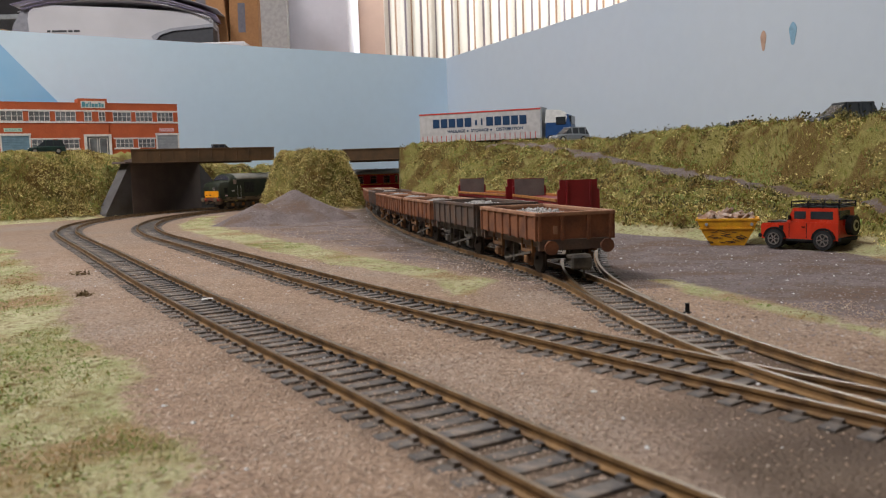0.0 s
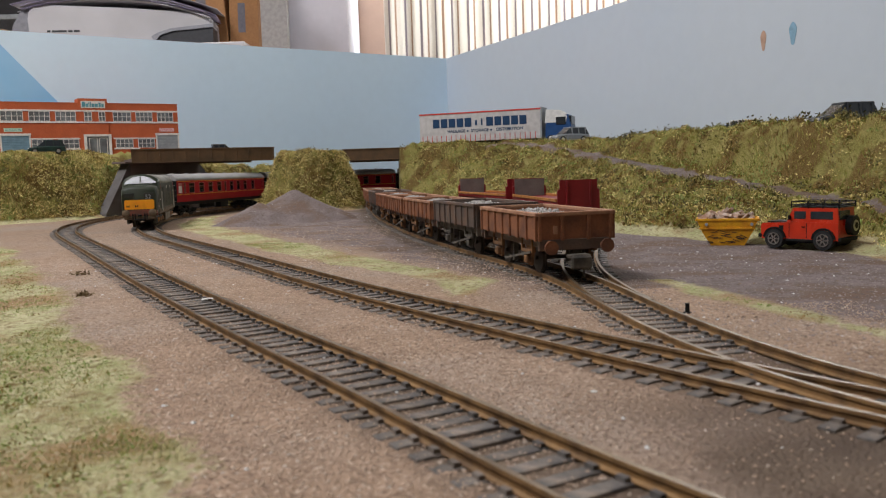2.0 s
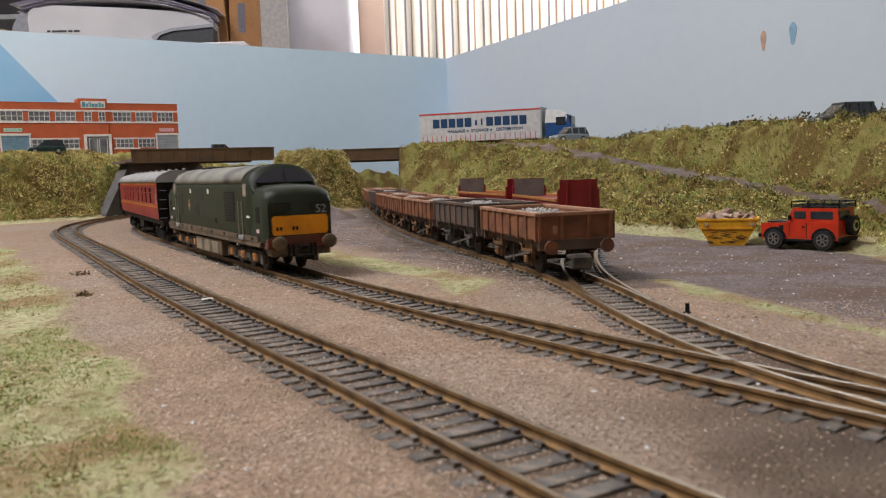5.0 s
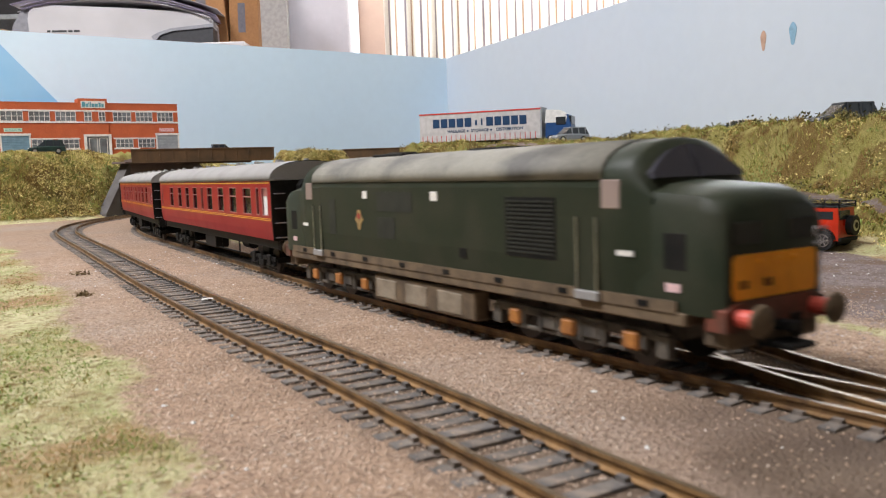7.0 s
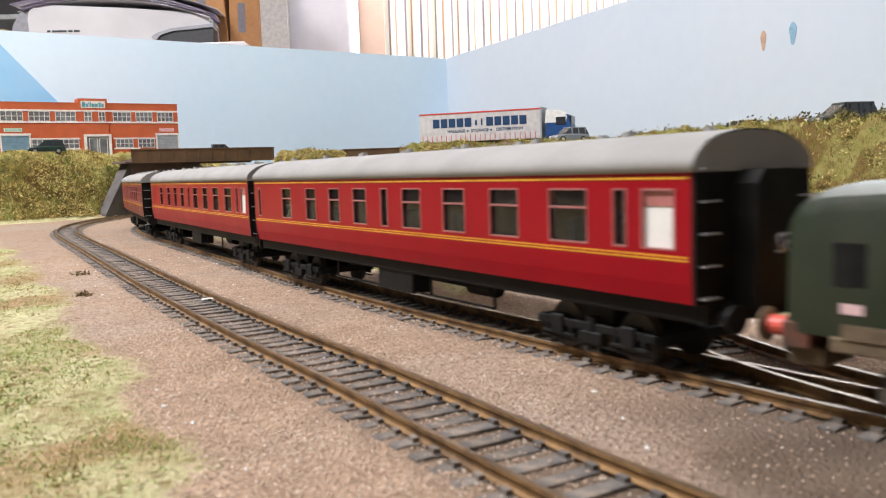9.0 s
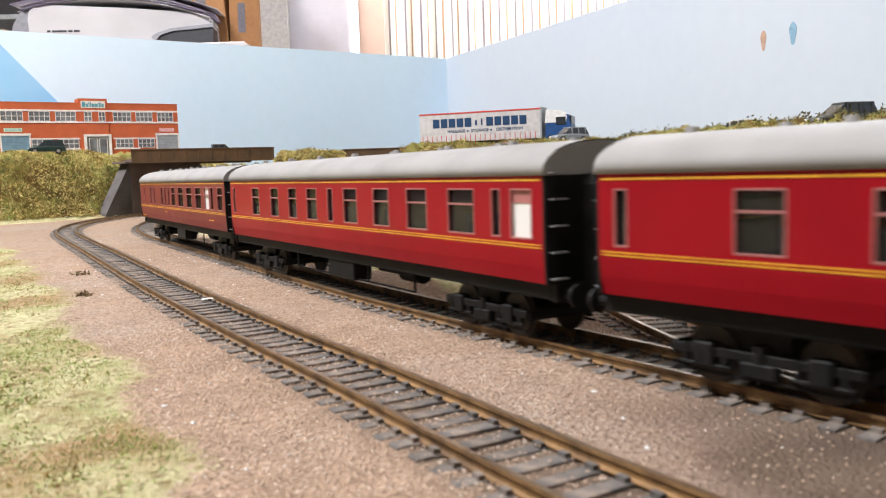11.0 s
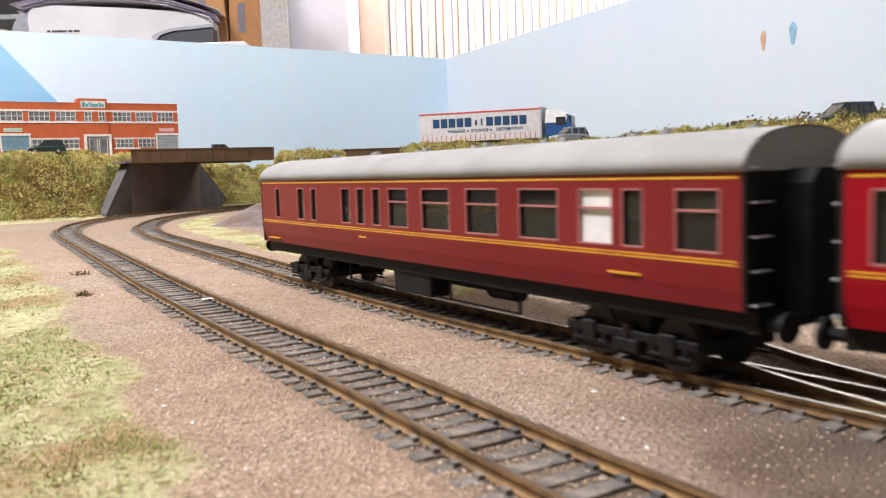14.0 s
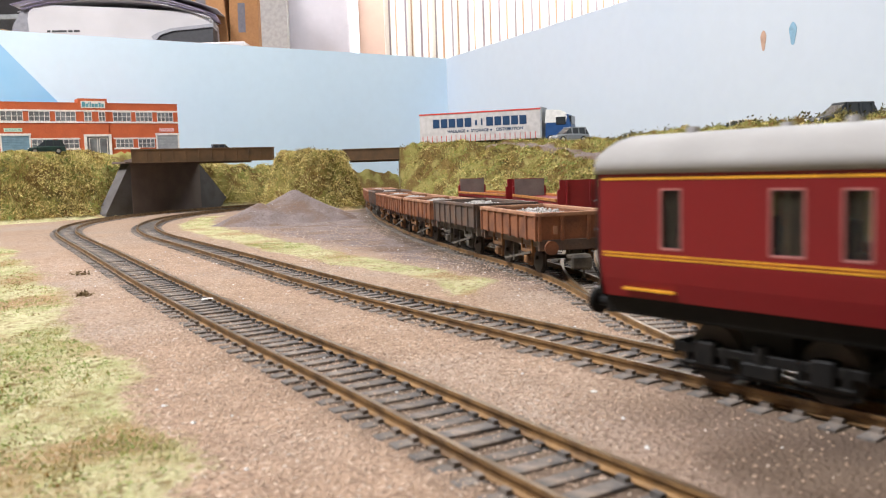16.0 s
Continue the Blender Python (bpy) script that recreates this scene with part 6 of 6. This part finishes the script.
flock("green_scatter", SLOPES[:2] + SLOPES[3:], BLADE_GREEN, "bright green crumbly flock on the banks", 1.2, 0.4, 961)
LAWN = [(5000, -130, -20, 80, 300), (5000, -300, -90, 280, 560), (5000, -520, -230, 540, 960), (3500, -300, 30, 300, 980), (1200, 70, 135, 170, 330)]
flock("turf_scatter", LAWN, FLOCK_BROWN, "tan crumbs among the turf", 0.4, 0.3, 981, 4, False)
flock("turf_scatter", LAWN, BLADE_GREEN, "green crumbs among the turf", 0.4, 0.1, 991, 4, False)

FLAT = [(34000, -130, -20, 80, 300), (26000, -300, -90, 280, 560), (14000, -520, -230, 540, 960), (16000, -150, 30, 300, 560), (10000, -300, -100, 540, 980), (5000, 70, 135, 170, 330)]
fibres("grass_fibres", FLAT, BLADE_PALE, "pale green fine turf beside the tracks", 0.3, 0.9, 0.1, 0.72, False, 0.0)
fibres("grass_scatter", FLAT, BLADE_GREEN, "bright green flock patches in the turf", 0.3, 1.0, 0.12, 0.7, False, 0.3)
fibres("grass_fibres", FLAT, BLADE_TURF, "olive and tan fine turf beside the tracks", 0.3, 0.9, 0.1, 0.55, False)


STONE_DARK = mat("dark_ballast_chip", (0.21, 0.148, 0.105), 0.9, col2=(0.25, 0.19, 0.14), scale=90)
STONE_PALE = mat("pale_ballast_chip", (0.56, 0.47, 0.39), 0.9, col2=(0.44, 0.34, 0.26), scale=90)


def chips(name, n, boxes, lines, lo, hi, size, material, label, seed, lift=None):
    V, F = [], []
    base = np.array(((1, 0, 0), (-1, 0, 0), (0, 1, 0), (0, -1, 0), (0, 0, 1), (0, 0, -1)), float)
    tris = np.array(((0, 2, 4), (2, 1, 4), (1, 3, 4), (3, 0, 4)))
    for i, (k, x0, x1, y0, y1) in enumerate(boxes):
        r, x, y = scatter(k, x0, x1, y0, y1, seed + i)
        z, g, yd = ground_near(x, y)
        keep = (g < 0.5)
        if lines:
            d = np.minimum.reduce([line_dist(l, x, y, 4) for l in lines])
            keep &= (d > lo) & (d < hi)
        if material in (STONE, STONE_PALE):     # the darker ballast by the turnout carries few buff chips
            keep &= ~((x > 25 + 8 * lump(x, y, 12, 45)) & (y < 190)) | (r.rand(len(x)) < 0.15)
        x, y, z = x[keep], y[keep], z[keep]
        if lift is not None:
            z = z * 0 + lift
        m = len(x)
        s = r.uniform(*size, m) ** 1.0
        a = r.uniform(0, 6.283, m)
        c, sn = np.cos(a), np.sin(a)
        p = np.repeat(base[None] * np.array((1, 0.75, 0.6)), m, 0) * s[:, None, None] * r.uniform(0.7, 1.2, (m, 6, 1))
        q = np.stack([p[..., 0] * c[:, None] - p[..., 1] * sn[:, None] + x[:, None], p[..., 0] * sn[:, None] + p[..., 1] * c[:, None] + y[:, None], p[..., 2] + z[:, None] + 0.1], -1)
        o = sum(len(v) for v in V)
        V.append(q.reshape(-1, 3))
        F += (tris[None] + (np.arange(m) * 6)[:, None, None] + o).reshape(-1, 3).tolist()
    return tagged(pydata_ob(name, np.vstack(V), F, material), label, "gravel", kind="stuff")


NEAR = [(30000, -130, 130, 70, 260), (26000, -240, 60, 260, 460), (16000, -400, -40, 460, 720)]
chips("ballast_chips", 0, NEAR, None, 0, 0, (0.18, 0.44), STONE, "loose buff ballast chips", 200)
chips("ballast_chips", 0, [(k // 7, *b) for k, *b in NEAR], None, 0, 0, (0.15, 0.36), STONE_DARK, "darker brown ballast chips", 300)
chips("ballast_chips", 0, [(k // 7, *b) for k, *b in NEAR], None, 0, 0, (0.2, 0.55), STONE_PALE, "pale ballast chips", 400)
chips("sleeper_dust", 0, [(4500, -60, 130, 70, 260), (5000, -240, 60, 240, 460), (3000, -400, -40, 440, 720)], (T1, T2, TS), 0, 14, (0.15, 0.4), STONE, "ballast crumbs lying on the sleepers", 560, -2.35)
chips("yard_chips", 0, [(5000, 60, 220, 180, 560), (5000, -180, 40, 380, 900), (3000, -230, -80, 740, 920)], None, 0, 0, (0.25, 0.7), PILE, "grey-pink stone chips in the yard", 500)

chips("yard_chips", 0, [(500, 60, 220, 180, 560), (700, -180, 40, 380, 900)], None, 0, 0, (0.4, 1.0), STONE_DARK, "dark debris lumps scattered in the yard", 540)
chips("yard_chips", 0, [(160, 60, 220, 180, 560), (160, -180, 40, 380, 900), (220, -200, 110, 90, 520)], None, 0, 0, (0.4, 0.8), WHITE, "small white chips scattered on the ground", 545)


def foliage(name, n, boxes, test, size, material, label, seed):
    """Crumpled leafy bits pressed on the banks."""
    V, F = [], []
    for i, (k, x0, x1, y0, y1) in enumerate(boxes):
        r, x, y = scatter(k, x0, x1, y0, y1, seed + i)
        z, g, _ = ground_near(x, y)
        keep = test(x, y, z, g)
        for px, py, pz in zip(x[keep], y[keep], z[keep]):
            for _ in range(r.randint(5, 12)):
                c = np.array((px, py, pz + 0.8)) + r.normal(0, 1, 3) * np.array((1.5, 1.5, 1.3)) * size
                d1, d2 = r.normal(0, 1, 3), r.normal(0, 1, 3)
                d1 *= size * 0.8 / np.linalg.norm(d1)
                d2 *= size * 0.5 / np.linalg.norm(d2)
                o = len(V)
                V += [c - d1, c + d2, c + d1, c - d2]
                F.append((o, o + 1, o + 2, o + 3))
    return tagged(pydata_ob(name, np.array(V), F, material), label, "foliage", kind="stuff")


WIDE = [(1300, -560, -400, 900, 1130), (700, -270, -100, 1015, 1190), (2600, -60, 340, 380, 1120)]
foliage("leafy_scatter", 0, WIDE, lambda x, y, z, g: (g > 0.6) & (z > 2) & (lump(x, y, 26, 31) > 0.0), 1.7, LEAF, "dark olive leafy scatter on the banks", 600)
LEAF_BROWN = mat("brown_dead_foliage", (0.13, 0.085, 0.04), 0.9, col2=(0.20, 0.14, 0.06), scale=200)
foliage("leafy_scatter", 0, WIDE, lambda x, y, z, g: (g > 0.6) & (z > 2) & (lump(x, y, 22, 32) > 0.15), 1.2, LEAF_BROWN, "brown dead foliage on the banks", 700)
foliage("hedge_fringe", 0, [(8000, 150, 350, 540, 1040)], lambda x, y, z, g: (np.abs(poly_depth(UPPER_BANK, x, y) - 50) < 7) & (z > 58) & (lump(x, y, 20, 33) > -0.45), 2.0, LEAF, "dark ragged bushes along the upper bank's crest", 800)

# small strays
tagged(mesh_ob("paper_scrap", boxm(-3.4, 3.4, -1.3, 1.3, -2.3, -1.5, 0.3), WHITE), "small white chip lying between the rails", "scrap").matrix_world = stand(-86, 302, 0, 20)
for x, y in ((-144, 328), (-178, 402)):
    bm = bmesh.new()
    r = np.random.RandomState(int(-x))
    for _ in range(40):
        c = Vector((r.normal(0, 2.0), r.normal(0, 1.2), abs(r.normal(0, 0.6))))
        vs = [bm.verts.new(c + Vector(r.normal(0, 0.8, 3))) for _ in range(3)]
        bm.faces.new(vs)
    tagged(mesh_ob("dry_tuft", bm, LEAF_BROWN), "small dark dried tuft lying on the ballast", "tuft", group="dried tufts").matrix_world = stand(x, y, -2.6, 0)
bm = bmesh.new()
cyl(bm, (0, 0, 0.6), "z", 0.65, 3.2, 10)
cyl(bm, (0, 0, -0.9), "z", 1.3, 0.8, 10)
tagged(mesh_ob("point_lever_post", bm, BLACK), "tiny black lever post beside the turnout", "post").matrix_world = stand(73, 246, -1.8, 0)

# marks on the boards
LE = math.hypot(EAST_B[0] - CORNER[0], EAST_B[1] - CORNER[1])


def east_mark(img_x, img_y, w, h, name, mt, lab):
    """Flat mark set on the right-hand board where the sight line at those tangents meets it."""
    tx, tz = img_x, img_y
    d = Vector((EAST_B[0] - CORNER[0], EAST_B[1] - CORNER[1]))
    t = (CORNER[1] * tx - CORNER[0]) / (d.x - d.y * tx)
    y = CORNER[1] + d.y * t
    bm = bmesh.new()
    ring = [(t * LE + w * math.cos(a) * (0.8 + 0.2 * math.sin(3 * a)), 42.4 + tz * y + h * math.sin(a)) for a in np.linspace(0, 2 * math.pi, 14, endpoint=False)]
    prism(bm, ring, "y", -0.5, 0.4)
    bmesh.ops.transform(bm, matrix=ME, verts=bm.verts)
    tagged(mesh_ob(name, bm, mt), lab, "mark", kind="structure")


east_mark(0.3885, 0.1415, 4.5, 11, "wall_patch", PINK, "bare plaster-pink patch of flaked paint")
east_mark(0.4235, 0.149, 5.5, 12, "wall_patch", TAPE, "pale blue oval paint patch")
bm = boxm(0, 0.9, -0.4, 0.4, 60, 259)
bmesh.ops.transform(bm, matrix=ME @ Matrix.Translation((0.745 * LE + 0, 0, 0)), verts=bm.verts)
tagged(mesh_ob("wall_joint", bm, SKYBOARD_GREY), "fine joint between two backscene boards", "joint", kind="structure")
LN = math.hypot(CORNER[0] - NORTH_A[0], CORNER[1] - NORTH_A[1])
bm = bmesh.new()
prism(bm, [(300, 90), (418, 90), (418, 160), (330, 259), (300, 259)], "y", -0.5, 0.4)
bmesh.ops.transform(bm, matrix=MN, verts=bm.verts)
tagged(mesh_ob("wall_paint_wedge", bm, SKY_DEEP), "deeper blue painted wedge of sky", "paint", kind="structure")


# ------------------------------------------------------------------ movement of the train
LOCO_S = [(0.0, 1905), (1.0, 1730), (2.0, 1538), (3.0, 1383), (3.5, 1310), (4.0, 1241), (6.5, 926), (7.5, 816), (8.5, 707), (9.1, 640.5), (11.5, 389),
          (12.0, 338), (13.0, 237), (14.0, 137), (15.0, 37), (16.0, -64)]


def travelled(t):
    """Place of the locomotive on its line, by a smooth curve through the stations."""
    ts, ss = [p[0] for p in LOCO_S], [p[1] for p in LOCO_S]
    v = np.gradient(ss, ts)
    i = min(max(np.searchsorted(ts, t) - 1, 0), len(ts) - 2)
    h = ts[i + 1] - ts[i]
    u = (t - ts[i]) / h
    return ((1 + 2 * u) * (1 - u) ** 2 * ss[i] + u * (1 - u) ** 2 * h * v[i] + u * u * (3 - 2 * u) * ss[i + 1] + u * u * (u - 1) * h * v[i + 1])


def motions():
    times = [k * 0.25 for k in range(65)]
    for ob, back, half in [(LOCO, 2, 60)] + [(c, 240 + 252 * k, 85) for k, c in enumerate(COACHES)]:
        walk(ob, [(t, ride(T2, travelled(t) + back, half)) for t in times])


motions()
